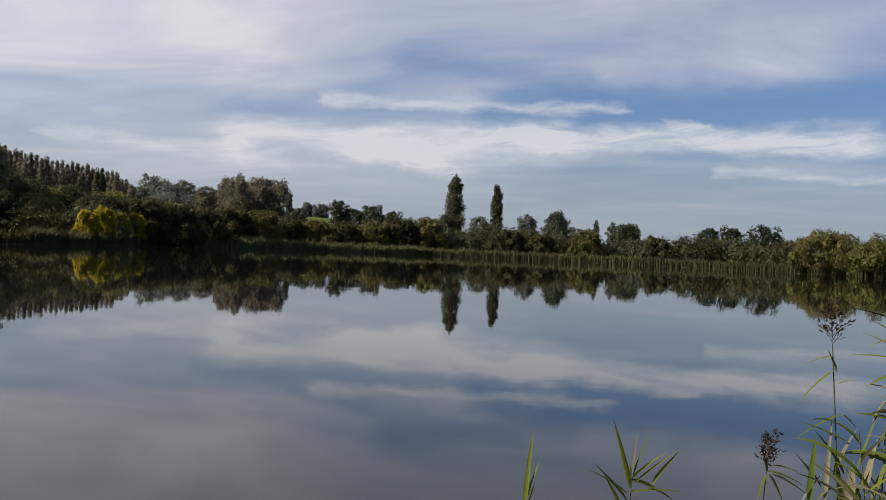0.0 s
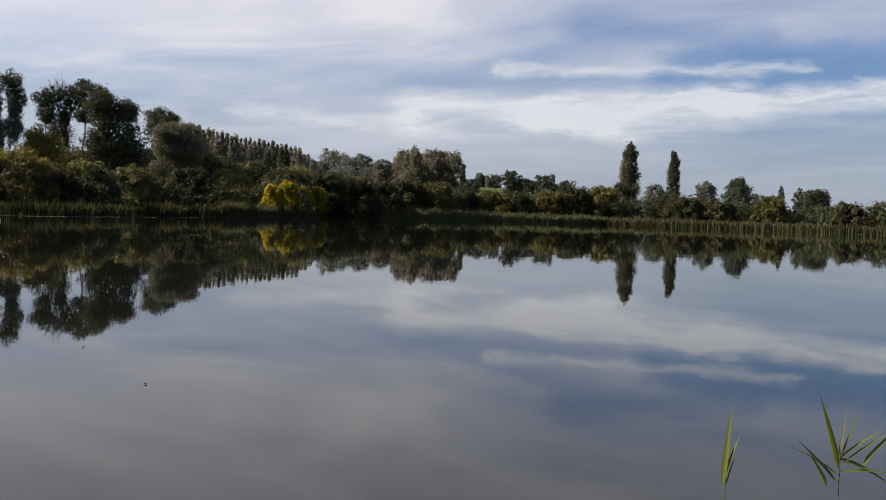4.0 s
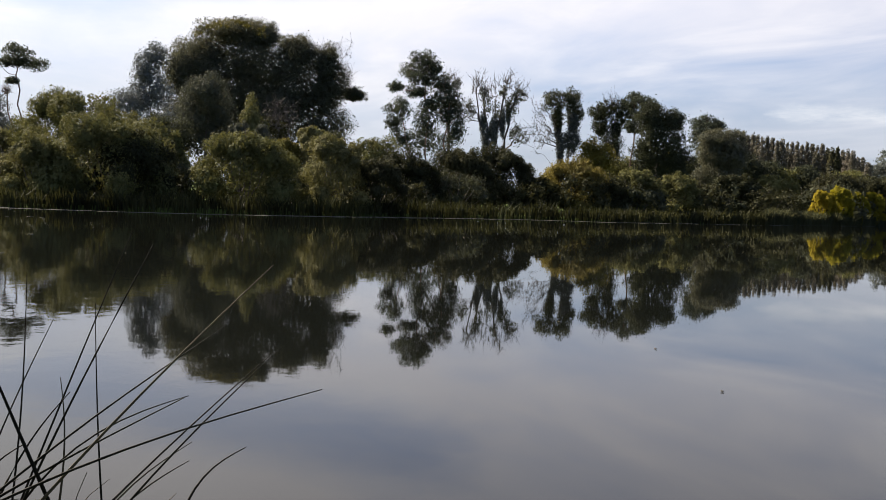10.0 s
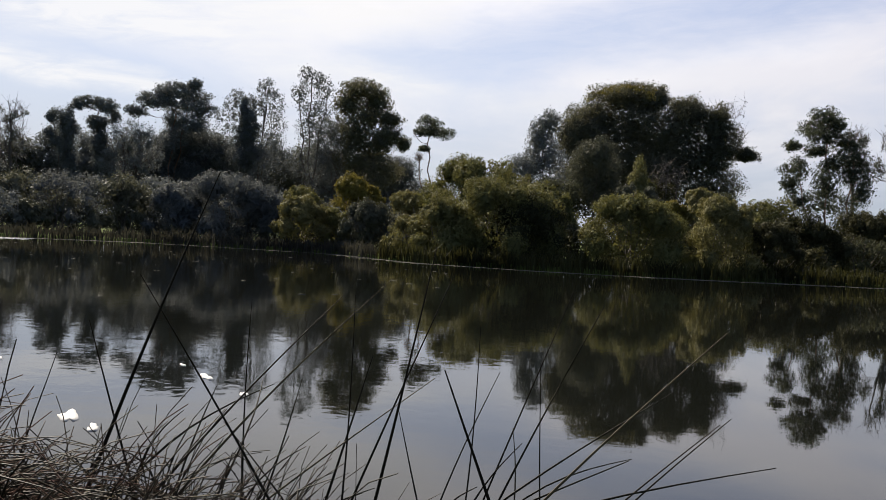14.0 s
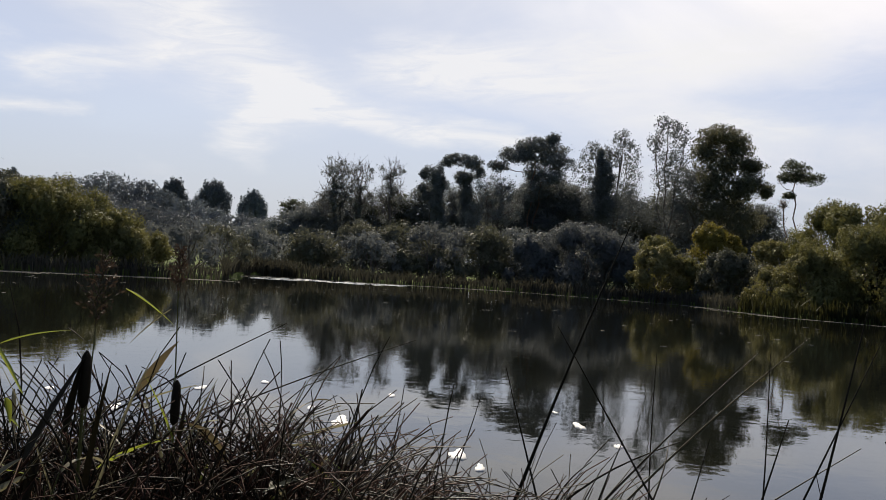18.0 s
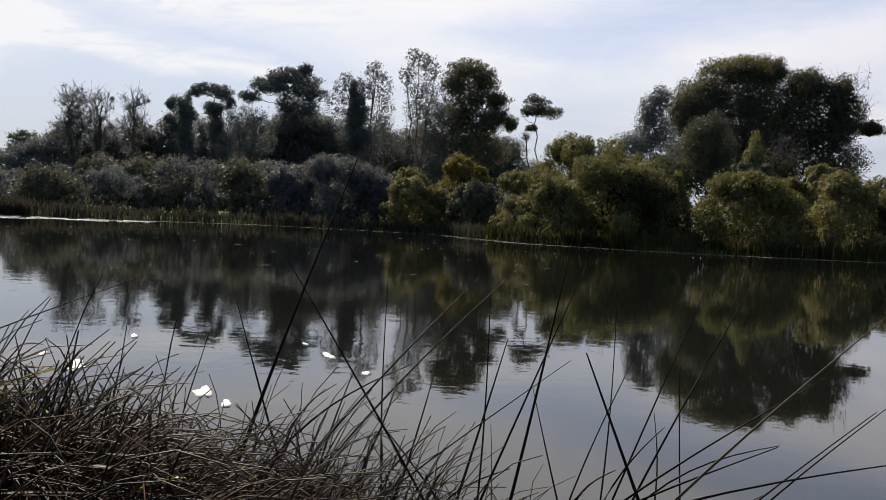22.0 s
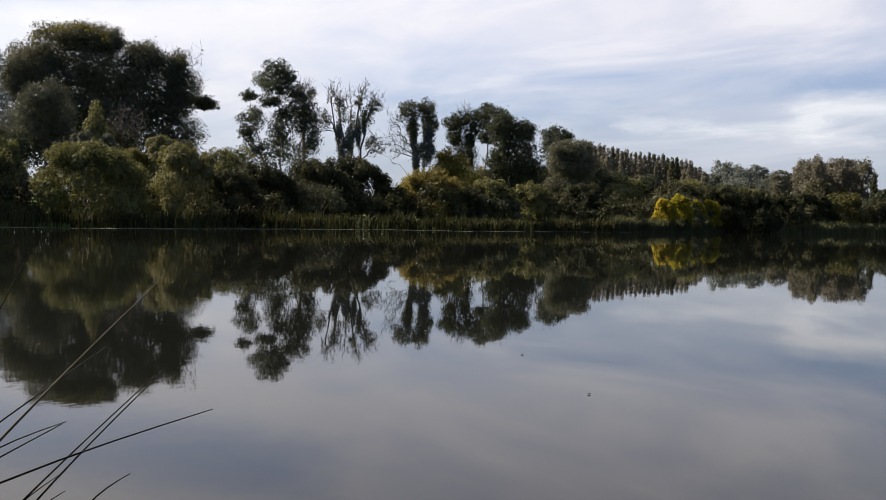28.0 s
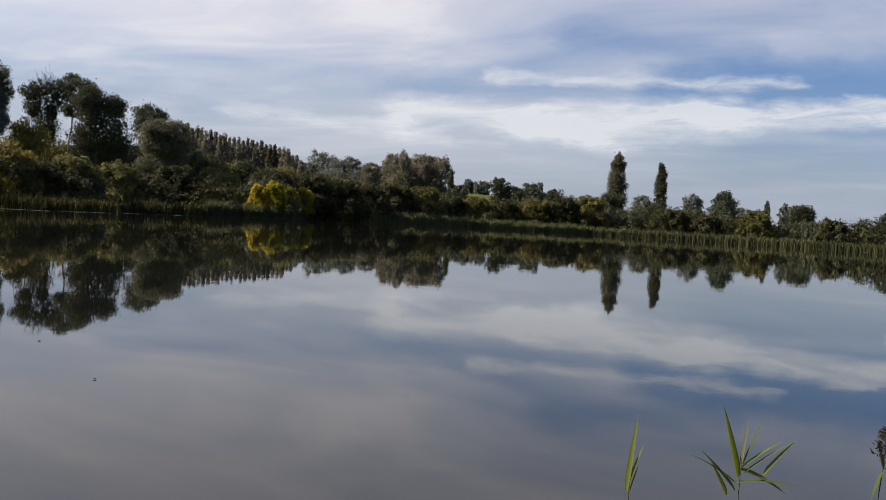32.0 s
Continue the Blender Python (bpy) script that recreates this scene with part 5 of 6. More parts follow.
tall_rush(71.5, 4.45, 0.1, 71.0, 4.64, 1.45, 0.005, 0.04)
tall_rush(65.3, 4.57, 0.0, 64.2, 4.81, 1.33, 0.005, 0.06)
tall_rush(66.4, 4.74, 0.0, 59.3, 4.96, 1.51, 0.0055, 0.06)
tall_rush(73.5, 4.46, 0.1, 65.8, 4.65, 1.56, 0.006, 0.06)
tall_rush(73.9, 3.96, 0.19, 54.2, 4.11, 1.20, 0.0055, 0.12)
tall_rush(59.7, 4.43, 0.0, 60.9, 4.65, 1.22, 0.005, 0.03)
tall_rush(68.9, 3.95, 0.00, 51.8, 4.11, 1.10, 0.0055, 0.10)
tall_rush(118.0, 4.63, 0.3, 96.2, 4.65, 1.42, 0.006, 0.14)
tall_rush(112.6, 4.82, 0.5, 89.3, 4.96, 1.36, 0.005, 0.12)
tall_rush(85.3, 4.35, 0.3, 71.6, 4.60, 1.45, 0.0055, 0.10)
tall_rush(94.5, 3.85, 0.3, 91.9, 4.18, 1.22, 0.009, 0.03)
tall_rush(57.0, 3.75, 0.30, 53.0, 4.09, 0.75, 0.006, 0.16)
tall_rush(66.5, 3.94, 0.00, 51.3, 4.08, 1.13, 0.0055, 0.08)
tall_rush(68.0, 4.60, 0.1, 63.0, 4.9, 1.12, 0.005, 0.05)
tall_rush(74.0, 4.50, 0.1, 69.9, 4.7, 1.18, 0.0075, 0.04)
tall_rush(77.5, 4.50, 0.1, 73.6, 4.8, 1.05, 0.006, 0.09)
tall_rush(79.0, 4.40, 0.1, 84.4, 4.6, 1.30, 0.006, 0.09)
tall_rush(64.5, 4.55, 0.0, 68.4, 4.8, 0.95, 0.0055, 0.05)
tall_rush(84.0, 4.5, 0.1, 66.5, 4.7, 1.10, 0.0055, 0.05, STRAW)


rng = rng_next()
for i in range(62):
    a0 = rng.uniform(63, 92)
    tall_rush(a0, rng.uniform(3.95, 4.6), 0.1, max(56.0, a0 + rng.normal() * 9 - 2), rng.uniform(4.1, 4.9), rng.uniform(0.45, 1.05), rng.uniform(0.005, 0.0075), rng.uniform(0.08, 0.34), STRAW if i % 9 == 4 else None)


def tussock(az, r, spread, tall, count, sway=0.0):
    """A tussock of arching rush and dead blades on the bank."""
    rng = rng_next()
    base = foot(az, r, 0.0)
    root = thing("rush_tussock", "matted tussock of dark rushes and dead straw on the bank", "rushes", base, "near rushes")
    for name, mat, share, thick, tip in (("rush_growth", RUSH, 0.50, 0.0044, 1.0), ("brown_growth", THATCH, 0.58, 0.0042, 0.9), ("straw_growth", STRAW, 0.05, 0.0034, 1.0)):
        paths = []
        for _ in range(int(count * share)):
            q = rng.normal(size=2) * spread * (0.6, 0.45)
            a = rng.random() * 6.283 if rng.random() > sway else radians(az) + rng.normal() * 0.7
            long = tall * tip * (0.55 + 0.65 * rng.random())
            out = long * (0.20 + 0.80 * rng.random() ** 0.7)
            up = math.sqrt(max(long * long - out * out * 0.8, 0.04))
            fold = 0.45 + 0.4 * rng.random() if rng.random() < 0.3 else 2.0
            curl = rng.normal() * 0.5
            path = []
            for i in range(7):
                f = i / 6
                g = out * f ** 1.6
                z = -0.12 + up * (f * 1.14 - 0.80 * (out / long) * f ** 3)
                if f > fold:
                    z -= (f - fold) * long * 1.1
                    g += (f - fold) * long * 0.3
                w = a + curl * f
                path.append((np.array((q[0] + math.cos(w) * g, q[1] + math.sin(w) * g, z)), thick * (0.7 + 0.5 * rng.random()) * (1 - 0.7 * f) + 0.0006))
            paths.append(path)
        ob = part(name, tubes(paths, mat, 3, name), root)
        ob["kind"] = "stuff"
    return root


for az, r, spread, tall, count, sway in ((124, 3.0, 0.45, 0.95, 736, 0), (122, 3.9, 0.5, 0.9, 672, 0), (118, 3.1, 0.42, 0.95, 768, 0), (114, 3.9, 0.5, 0.9, 704, 0), (111, 3.2, 0.40, 0.9, 768, 0), (106.5, 3.9, 0.5, 0.85, 736, 0), (120, 3.0, 0.5, 1.15, 420, 0), (113, 3.1, 0.5, 1.12, 420, 0), (107, 3.3, 0.45, 1.05, 420, 0), (116, 2.5, 0.40, 0.75, 500, 0), (108, 2.6, 0.40, 0.75, 500, 0), (100, 2.8, 0.40, 0.7, 460, 0), (103, 3.3, 0.40, 0.86, 640, 0.1), (99, 3.9, 0.5, 0.82, 640, 0.1), (95.5, 3.4, 0.40, 0.82, 620, 0.2), (92, 4.0, 0.5, 0.82, 620, 0.2),
                                         (97, 3.6, 0.45, 0.85, 520, 0.1), (93.5, 3.5, 0.45, 0.85, 520, 0.1), (90, 3.7, 0.45, 0.9, 460, 0.2), (88.5, 3.6, 0.42, 0.8, 580, 0.3), (85, 4.2, 0.5, 0.92, 560, 0.3), (81.5, 3.9, 0.40, 0.95, 480, 0.4), (78.5, 4.3, 0.42, 1.0, 500, 0.4), (74.5, 4.3, 0.40, 1.0, 460, 0.4), (70.0, 4.4, 0.36, 1.0, 360, 0.5), (66.0, 4.4, 0.34, 0.95, 240, 0.6), (61.5, 4.4, 0.3, 0.85, 90, 0.7), (57.5, 4.4, 0.24, 0.5, 26, 0.6)):
    tussock(az, r, spread, tall * (0.82 if az > 103 else 0.96), count, sway)

# ---- reeds at the near edge ----


def ribbon(start, way, length, width, droop, mat, name="leaf", twist=0.0, steps=9):
    """A long reed leaf: narrow at the foot, pointed, folded along the middle, bending with its weight."""
    way = np.array(way, float) / np.linalg.norm(way)
    side = np.cross(way, (0, 0, 1.0))
    side /= max(np.linalg.norm(side), 1e-6)
    p, d = np.array(start, float), way.copy()
    v = []
    for i in range(steps + 1):
        f = i / steps
        w = width * (min(1, 0.35 + f * 4) * (1 - f ** 2.2)) * 0.5 + 0.0006
        up = np.cross(side, d)
        s = side * math.cos(twist * f) + up * math.sin(twist * f)
        v += [p - s * w + up * w * 0.45, p, p + s * w + up * w * 0.45]
        d = d + np.array((0, 0, -droop / steps))
        d /= np.linalg.norm(d)
        p = p + d * length / steps
    f = [(3 * i + j, 3 * i + j + 1, 3 * i + j + 4, 3 * i + j + 3) for i in range(steps) for j in (0, 1)]
    return mesh_of(name, v, f, mat, True)


def plume(rng, top, length, lean, mat, spread=1.0, name="plume"):
    """A feathery seed head: thin arching side branches with small spikelets."""
    paths, sv = [], []
    lean = np.array(lean, float)
    for i in range(24):
        f = i / 24
        p = np.array(top) + (np.array((0, 0, 1.0)) + lean * f) * length * f
        a = i * 2.4 + rng.random()
        reach = length * 0.36 * (1 - f * 0.7) * spread * (0.5 + 0.7 * rng.random())
        e = p + np.array((math.cos(a) * reach, math.sin(a) * reach, reach * (1.25 - 0.7 * spread * rng.random()))) + lean * reach * 0.6
        path = bowed(rng, p, e, 0.015, 0.0011, 0.0005, 5)
        paths.append(path)
        for q, _ in path[1:]:
            for _ in range(2):
                d = rng.normal(size=3) * 0.5 + (e - p) / max(np.linalg.norm(e - p), 1e-6)
                d /= np.linalg.norm(d)
                s = np.cross(d, rng.normal(size=3))
                s /= np.linalg.norm(s)
                m = q + rng.normal(size=3) * 0.004
                k = 0.012 + 0.010 * rng.random()
                sv += [m, m + d * k * 0.5 + s * k * 0.16, m + d * k, m + d * k * 0.5 - s * k * 0.16]
    t = tubes(paths, mat, 3, name)
    tv = np.empty(len(t.vertices) * 3, np.float32)
    t.vertices.foreach_get("co", tv)
    tf = np.empty(len(t.polygons) * 4, np.int32)
    t.polygons.foreach_get("vertices", tf)
    v = np.concatenate([tv.reshape(-1, 3), np.array(sv)])
    f = np.concatenate([tf.reshape(-1, 4), np.arange(len(sv)).reshape(-1, 4) + len(tv) // 3])
    bpy.data.meshes.remove(t)
    return mesh_of(name, v, f, mat)


def common_reed(az, r, top, low, leaf_count, lean=(0, 0), head=0.0, leaf=0.34, wide=0.020, mat=None, label="green reed with long pointed leaves", spread=1.0, upright=0.9, dry=0.2, base=None, droop=1.3):
    """A reed that stands from the water or the bank: stalk, leaves and, if ripe, a plume."""
    rng, mat = rng_next(), mat or BLADE
    g = base if base is not None else max(land(az, r), -0.25)
    root = thing("common_reed", label, "reed", Vector(spot(az, r, g)), "near reeds")
    h = top - head - g
    tip = np.array((lean[0], lean[1], h))
    path = [(np.array((lean[0] * f * f, lean[1] * f * f, h * f - (0.1 if f == 0 else 0))), 0.0042 * (1 - 0.65 * f)) for f in np.linspace(0, 1, 10)]
    part("stalk", tubes([path], STALK, 6, "stalk"), root)
    for i in range(leaf_count):
        z = low - g + (h - (low - g)) * (i + 0.3) / leaf_count
        f = z / h
        a = i * math.pi * 0.92 + rng.random() * 1.2
        k = upright * (0.7 + 0.5 * rng.random())
        part("leaf", ribbon((lean[0] * f * f, lean[1] * f * f, z), (math.cos(a), math.sin(a), k), leaf * (0.7 + 0.5 * rng.random()), wide * (0.7 + 0.5 * rng.random()), droop * (0.5 + rng.random()), BLADE_DRY if rng.random() < dry else mat, twist=rng.normal() * 0.8), root)
    if head:
        part("plume", plume(rng, tip, head, (lean[0] * 1.2, lean[1] * 1.2, 0), PLUME, spread), root, "brown feathery seed plume")
    return root


def sword(root, a, b, width, mat, droop=0.25):
    """A long leaf of a bank plant, from a to b."""
    at = np.array(root.location)
    a, b = spot(*a) - at, spot(*b) - at
    span = np.linalg.norm(b - a)
    way = (b - a) / span + np.array((0, 0, droop * 0.45))
    part("leaf", ribbon(a, way, span * 1.04, width, droop, mat, steps=12), root)


def leafy_reed(label, foot_at, head_at, blades, head=0.0, spread=1.0, name="common_reed"):
    """A reed from its foot to its head (degrees to the left, metres, height), with its leaves laid from point to point."""
    rng = rng_next()
    a, b = spot(*foot_at), spot(*head_at)
    root = thing(name, label, "reed", Vector(a), "near reeds")
    part("stalk", tubes([bowed(rng, (0, 0, 0), b - a, 0.02, 0.0042, 0.0018, 9)], STALK, 6, "stalk"), root)
    for start, end, width, mat, droop in blades:
        sword(root, start, end, width, mat, droop)
    if head:
        lean = (b - a) / max(b[2] - a[2], 0.1)
        part("plume", plume(rng, b - a, head, (lean[0], lean[1], 0), PLUME, spread), root, "brown feathery seed plume")
    return root


# by the open water
leafy_reed("short reed with upright leaves standing in the water", (-4.9, 4.38, -0.25), (-5.0, 4.4, 0.74), (
    ((-4.9, 4.38, 0.67), (-5.2, 4.45, 0.96), 0.022, BLADE, 0.05),
    ((-5.0, 4.39, 0.7), (-5.6, 4.42, 0.85), 0.019, BLADE, 0.1),
    ((-5.1, 4.38, 0.67), (-5.4, 4.4, 0.77), 0.01, BLADE, 0.25),
))
leafy_reed("leafy reed shoot fanning over the water", (-10.0, 4.36, -0.25), (-10.4, 4.4, 0.85), (
    ((-10.3, 4.4, 0.78), (-9.4, 4.45, 1.03), 0.036, BLADE, 0.05),
    ((-10.4, 4.41, 0.81), (-12.1, 4.43, 0.93), 0.027, BLADE, 0.2),
    ((-10.6, 4.4, 0.8), (-12.7, 4.43, 0.94), 0.02, BLADE, 0.2),
    ((-11.5, 4.4, 0.8), (-12.8, 4.43, 0.94), 0.036, BLADE, 0.1),
    ((-10.4, 4.41, 0.83), (-10.6, 4.44, 0.99), 0.014, BLADE_DRY, 0.05),
    ((-10.5, 4.41, 0.83), (-11.3, 4.44, 1.01), 0.014, BLADE, 0.05),
    ((-10.2, 4.39, 0.73), (-8.5, 4.42, 0.86), 0.03, BLADE, 0.15),
    ((-10.2, 4.39, 0.76), (-8.1, 4.42, 0.84), 0.02, BLADE, 0.3),
    ((-10.3, 4.41, 0.81), (-12.6, 4.39, 0.75), 0.041, BLADE, 0.4),
    ((-10.2, 4.39, 0.76), (-13.2, 4.39, 0.79), 0.024, BLADE, 0.4),
    ((-9.8, 4.38, 0.71), (-9.0, 4.41, 0.82), 0.03, BLADE, 0.1),
))
leafy_reed("reed with a nodding plume", (-15.2, 3.9, -0.1), (-16.8, 4.02, 0.99), (
    ((-16.8, 4.01, 0.98), (-18.5, 4.0, 0.95), 0.02, BLADE, 0.5),
    ((-17.0, 4.02, 1.0), (-18.3, 4.01, 0.99), 0.016, BLADE, 0.4),
    ((-16.9, 4.01, 0.97), (-17.6, 3.99, 0.88), 0.02, BLADE, 0.3),
    ((-16.8, 4.01, 0.98), (-16.5, 4.03, 1.06), 0.014, BLADE_DRY, 0.05),
    ((-17.1, 4.01, 0.97), (-18.7, 3.99, 0.92), 0.02, BLADE, 0.4),
    ((-16.8, 4.01, 0.97), (-16.4, 3.99, 0.88), 0.015, BLADE, 0.2),
), 0.11, 1.4)
leafy_reed("tall reed with a purplish plume", (-20.6, 3.85, 0.0), (-19.5, 3.97, 1.44), (
    ((-19.5, 3.96, 1.4), (-18.2, 3.97, 1.36), 0.014, BLADE, 0.5),
    ((-19.6, 3.96, 1.35), (-18.1, 3.95, 1.24), 0.02, BLADE, 0.4),
    ((-19.7, 3.96, 1.35), (-19.3, 3.97, 1.42), 0.024, BLADE, 0.05),
    ((-19.8, 3.95, 1.31), (-20.7, 3.95, 1.33), 0.011, BLADE, 0.3),
    ((-20.0, 3.94, 1.21), (-18.0, 3.93, 1.12), 0.018, BLADE, 0.3),
    ((-20.4, 3.92, 1.12), (-18.0, 3.94, 1.18), 0.018, BLADE, 0.3),
    ((-20.1, 3.94, 1.21), (-20.7, 3.93, 1.17), 0.016, BLADE_DRY, 0.2),
), 0.13, 1.3)
leafy_reed("clump of reeds with green and withered leaves", (-21.2, 3.8, 0.0), (-22.0, 3.94, 1.32), (
    ((-19.8, 3.91, 1.01), (-20.7, 3.93, 1.17), 0.032, BLADE_DRY, 0.3),
    ((-20.2, 3.91, 1.02), (-18.9, 3.94, 1.15), 0.028, BLADE, 0.3),
    ((-20.8, 3.91, 1.04), (-22.0, 3.94, 1.31), 0.015, BLADE, 0.1),
    ((-22.1, 3.93, 1.21), (-20.7, 3.94, 1.22), 0.035, BLADE, 0.2),
    ((-22.0, 3.94, 1.27), (-21.4, 3.93, 1.2), 0.023, BLADE_DRY, 0.3),
    ((-20.5, 3.89, 0.94), (-20.6, 3.91, 1.06), 0.035, BLADE_DRY, 0.2),
    ((-20.9, 3.92, 1.08), (-22.1, 3.92, 1.12), 0.019, BLADE, 0.5),
    ((-22.1, 3.95, 1.35), (-21.1, 3.95, 1.31), 0.028, BLADE, 0.4),
    ((-22.1, 3.95, 1.41), (-20.2, 3.96, 1.41), 0.015, BLADE, 0.2),
    ((-22.0, 3.96, 1.54), (-20.1, 3.97, 1.57), 0.014, RUSH, 0.1),
    ((-22.0, 3.96, 1.47), (-21.1, 3.96, 1.44), 0.014, BLADE, 0.3),
    ((-20.1, 3.89, 0.93), (-19.8, 3.92, 1.07), 0.028, BLADE, 0.1),
    ((-20.7, 3.89, 0.94), (-21.5, 3.91, 1.07), 0.023, BLADE, 0.2),
    ((-21.5, 3.88, 0.95), (-22.2, 3.91, 1.1), 0.028, BLADE, 0.2),
    ((-18.7, 3.89, 0.92), (-18.9, 3.93, 1.13), 0.023, BLADE, 0.05),
    ((-19.4, 3.89, 0.93), (-19.6, 3.94, 1.18), 0.016, BLADE_DRY, 0.05),
    ((-18.8, 3.91, 1.0), (-18.0, 3.93, 1.07), 0.015, BLADE, 0.3),
    ((-19.2, 3.9, 0.97), (-18.5, 3.92, 1.04), 0.015, BLADE, 0.3),
    ((-21.2, 3.89, 0.99), (-21.6, 3.92, 1.14), 0.026, BLADE_DRY, 0.3),
    ((-21.9, 3.88, 0.95), (-21.3, 3.9, 1.03), 0.028, BLADE_DRY, 0.3),
    ((-21.0, 3.89, 0.94), (-20.3, 3.91, 1.04), 0.019, BLADE, 0.2),
    ((-19.7, 3.9, 0.97), (-19.0, 3.89, 0.92), 0.019, BLADE, 0.6),
    ((-21.7, 3.92, 1.12), (-22.2, 3.93, 1.2), 0.023, BLADE, 0.3),
    ((-18.4, 3.89, 0.92), (-19.2, 3.91, 1.01), 0.014, BLADE_DRY, 0.1),
))
for az, r, top, low, k in ((-22.6, 3.85, 1.42, 0.78, 8), (-23.6, 3.7, 1.30, 0.78, 8), (-24.6, 3.9, 1.45, 0.78, 8), (-25.6, 3.7, 1.40, 0.78, 8), (-26.8, 3.8, 1.45, 0.78, 8), (-23.2, 4.0, 1.05, 0.78, 7), (-24.2, 3.6, 1.1, 0.78, 7), (-21.4, 3.75, 1.02, 0.78, 6), (-22.0, 3.7, 1.2, 0.78, 8), (-20.9, 3.7, 0.95, 0.7, 6), (-22.8, 3.65, 1.05, 0.75, 7), (-21.8, 3.9, 1.1, 0.75, 7)):
    common_reed(az, r, top, low, k, (random.uniform(-0.1, 0.1), random.uniform(-0.05, 0.05)), 0.0, 0.22, 0.028, droop=0.9, dry=0.35, upright=1.3)
# on the rushy bank
leafy_reed("tall reed with a pale open plume", (111.6, 3.1, 0.4), (111.6, 3.18, 1.64), (
    ((107.0, 2.88, 1.35), (110.6, 2.89, 1.65), 0.026, BLADE, 0.08),
    ((108.8, 2.89, 1.51), (111.1, 2.89, 1.59), 0.026, BLADE_DRY, 0.4),
    ((111.0, 2.86, 1.35), (109.8, 2.89, 1.52), 0.055, BLADE, 0.08),
    ((115.2, 2.85, 1.36), (111.1, 2.88, 1.53), 0.036, BLADE_DRY, 0.25),
    ((115.0, 2.86, 1.42), (113.4, 2.85, 1.35), 0.041, BLADE, 0.3),
    ((115.3, 2.87, 1.55), (113.2, 2.87, 1.47), 0.019, BLADE, 0.3),
    ((114.5, 2.87, 1.53), (113.1, 2.87, 1.47), 0.014, BLADE_DRY, 0.3),
    ((108.1, 2.89, 1.46), (105.3, 2.9, 1.5), 0.016, BLADE, 0.35),
    ((105.3, 2.9, 1.5), (104.5, 2.9, 1.47), 0.009, RUSH, 0.3),
    ((111.6, 2.85, 1.27), (113.0, 2.86, 1.39), 0.049, BLADE, 0.15),
    ((113.2, 2.84, 1.27), (111.2, 2.87, 1.4), 0.054, BLADE_DRY, 0.2),
    ((114.2, 2.83, 1.25), (113.4, 2.81, 1.13), 0.041, BLADE, 0.2),
    ((109.1, 2.87, 1.38), (107.9, 2.88, 1.41), 0.022, BLADE, 0.3),
    ((115.1, 2.86, 1.48), (114.0, 2.87, 1.5), 0.012, BLADE_DRY, 0.2),
    ((114.7, 2.83, 1.25), (113.7, 2.84, 1.26), 0.023, BLADE_DRY, 0.3),
    ((113.4, 2.85, 1.36), (113.3, 2.87, 1.46), 0.015, BLADE, 0.1),
), 0.17, 1.3)
leafy_reed("leaning reed with a dark brown plume", (105.6, 3.3, 0.4), (104.7, 3.35, 1.47), (
    ((103.5, 3.36, 1.58), (101.2, 3.36, 1.49), 0.023, BLADE, 0.3),
    ((101.3, 3.36, 1.53), (103.1, 3.35, 1.43), 0.018, BLADE_DRY, 0.3),
), 0.19, 1.0)
leafy_reed("slim reed with a thin plume", (100.9, 3.6, 0.3), (101.3, 3.67, 1.57), (((101.0, 3.64, 1.1), (102.4, 3.6, 1.3), 0.019, BLADE, 0.3), ((101.0, 3.64, 0.95), (99.6, 3.6, 1.15), 0.019, BLADE_DRY, 0.4)), 0.13, 0.6)
leafy_reed("broad dark sword-shaped leaves in the rushes", (106.6, 3.0, 0.4), (106.0, 3.05, 1.1), (
    ((107.0, 3.04, 1.15), (104.7, 3.09, 1.42), 0.048, RUSH, 0.05),
    ((106.4, 3.05, 1.17), (106.8, 3.02, 1.04), 0.034, RUSH, 0.1),
    ((105.3, 3.06, 1.23), (104.8, 3.09, 1.42), 0.028, RUSH, 0.02),
    ((102.9, 3.48, 1.25), (101.3, 3.49, 1.35), 0.015, RUSH, 0.2),
), name="reedmace_leaves")
leafy_reed("withered reed with pale broken leaves", (108.6, 2.98, 0.4), (108.2, 3.02, 1.1), (
    ((108.1, 3.03, 1.12), (107.0, 3.05, 1.17), 0.035, BLADE_DRY, 0.3),
    ((108.4, 3.02, 1.07), (106.2, 3.04, 1.14), 0.051, BLADE_DRY, 0.3),
    ((111.8, 3.04, 1.22), (111.1, 3.05, 1.25), 0.051, BLADE_DRY, 0.2),
    ((103.1, 3.05, 1.17), (102.2, 3.06, 1.18), 0.016, BLADE_DRY, 0.3),
    ((113.7, 3.04, 1.25), (113.2, 3.04, 1.24), 0.03, BLADE_DRY, 0.3),
    ((108.0, 3.07, 1.31), (107.7, 3.06, 1.25), 0.026, BLADE, 0.1),
    ((107.7, 3.06, 1.26), (107.3, 3.06, 1.24), 0.02, BLADE, 0.1),
))
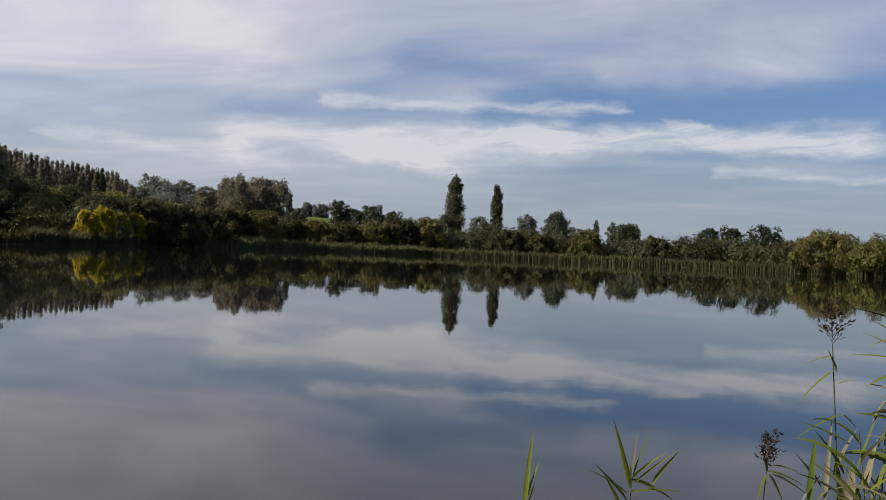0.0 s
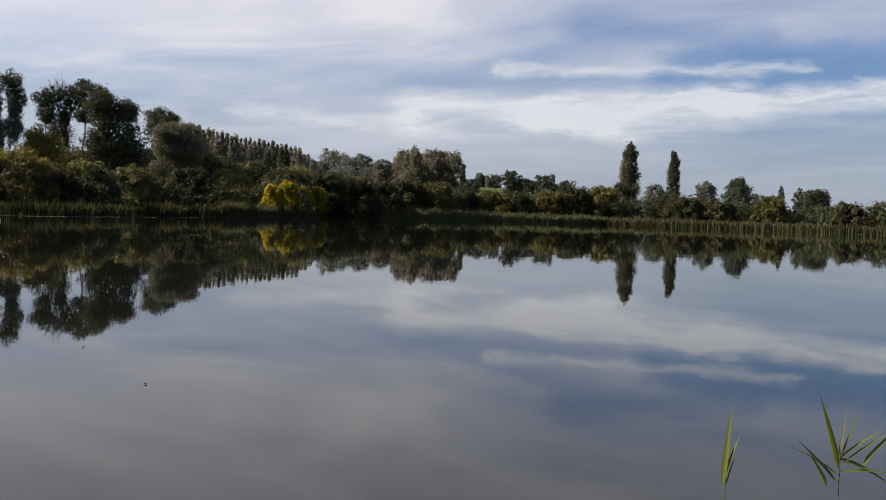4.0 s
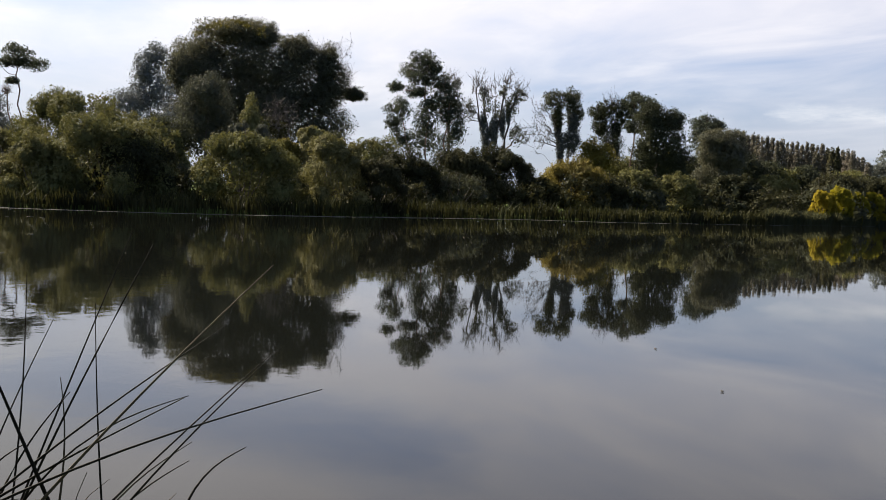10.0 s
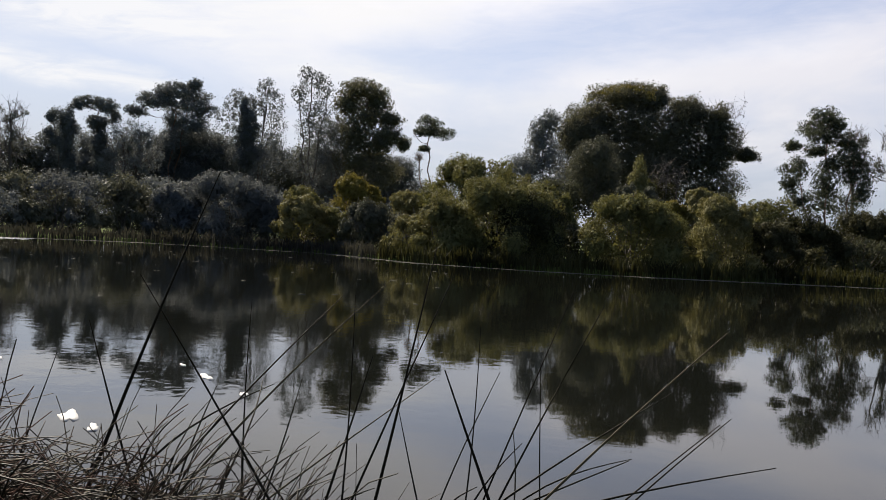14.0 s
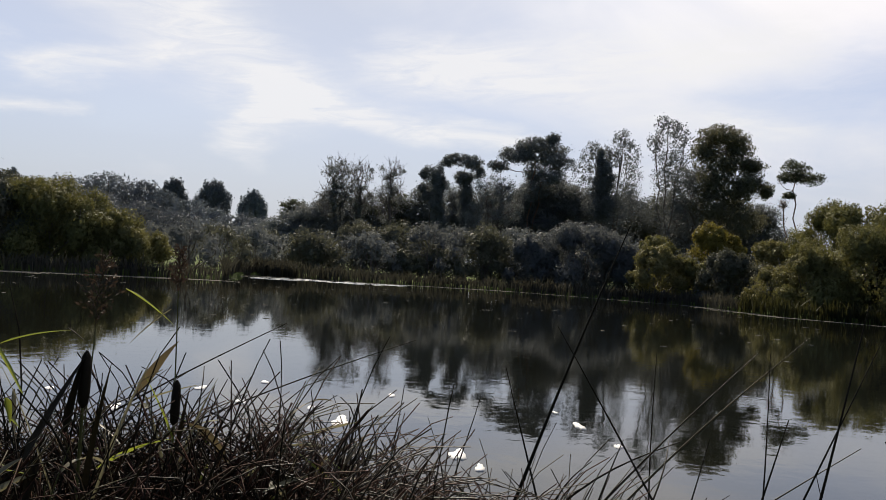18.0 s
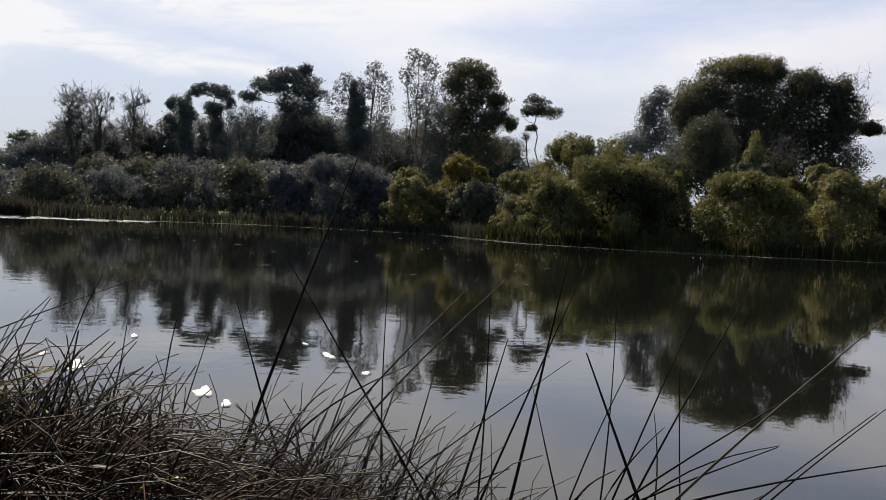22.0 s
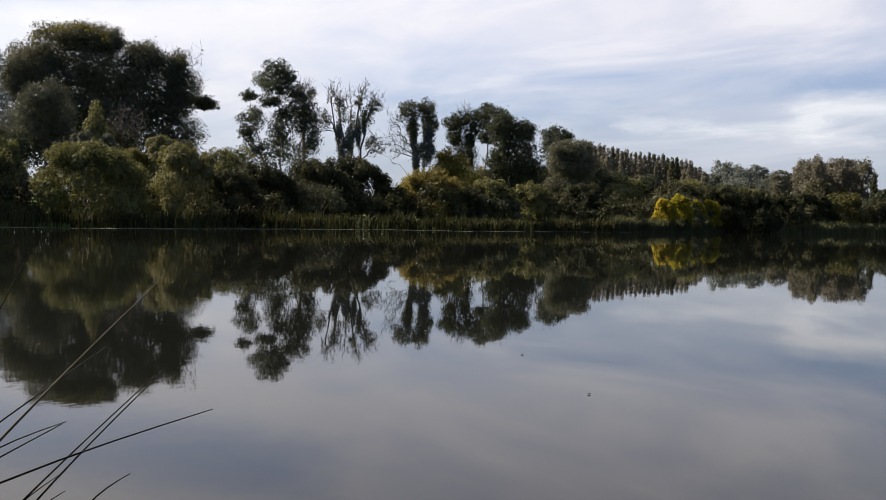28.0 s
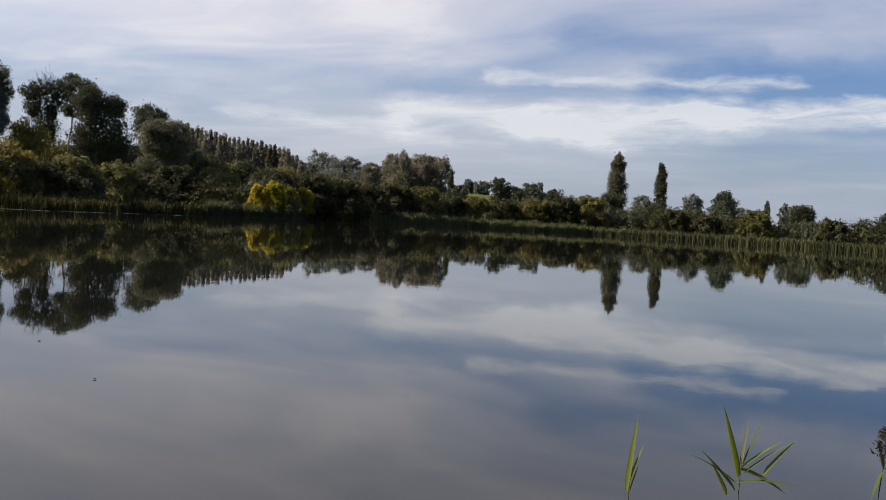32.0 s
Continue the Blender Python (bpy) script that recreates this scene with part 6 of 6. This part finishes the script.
for az, r, top, low, k, mat in ((106.8, 3.0, 1.2, 0.8, 4, BLADE), (99.0, 3.5, 1.05, 0.7, 4, BLADE), (96.0, 3.6, 1.0, 0.7, 3, BLADE), (111, 3.6, 1.2, 0.8, 4, BLADE_DRY), (118.5, 3.1, 1.35, 0.8, 5, BLADE_DRY), (116.0, 3.0, 1.3, 0.8, 5, BLADE)):
    common_reed(az, r, top, low, k, (random.uniform(-0.08, 0.08), random.uniform(-0.08, 0.08)), 0.0, 0.22, 0.018, mat, "leafy reed on the bank, leaves yellowing", droop=1.5, dry=0.55)


def reedmace(az, r, top, label="reedmace with a dark spent head"):
    rng = rng_next()
    g = land(az, r)
    root = thing("reedmace", label, "reed", Vector(spot(az, r, g)), "near reeds")
    h = top - g
    part("stalk", tubes([[(np.array((0, 0, -0.1)), 0.006), (np.array((0, 0, h - 0.14)), 0.004)]], STALK, 6, "stalk"), root)
    rad = [(0, 0.004), (0.012, 0.013), (0.04, 0.0155), (0.10, 0.015), (0.13, 0.012), (0.145, 0.003)]
    part("seed_head", tubes([[(np.array((0, 0, h - 0.145 + z)), q) for z, q in rad]], RUSH, 10, "seed_head"), root, "dark velvety seed head")
    for i in range(3):
        a = 2.1 * i + rng.random()
        part("leaf", ribbon((0, 0, h * 0.3), (math.cos(a) * 0.5, math.sin(a) * 0.5, 2.0), h * 0.75, 0.02, 0.7, BLADE_DRY if i else RUSH), root)
    return root


reedmace(101.0, 3.65, 1.29)
reedmace(104.7, 3.1, 1.43)


# faded leaves lodged in the mat
rng = rng_next()
for i in range(150):
    az, r = 84 + 40 * rng.random(), 2.7 + 1.7 * rng.random()
    z = land(az, r) + 0.18 + 0.34 * rng.random()
    lodged = thing("lodged_leaf", "faded reed leaf caught in the rush mat", "leaf", Vector(spot(az, r, z)), "lodged leaves")
    a = rng.random() * 6.283
    part("blade", ribbon((0, 0, 0), (math.cos(a), math.sin(a), rng.normal() * 0.5), 0.14 + 0.24 * rng.random(), 0.012 + 0.030 * rng.random() ** 2, 0.9 * rng.random(), (BLADE_DRY, STRAW, BLADE_DRY, BLADE)[i % 4], "blade", twist=rng.normal()), lodged)
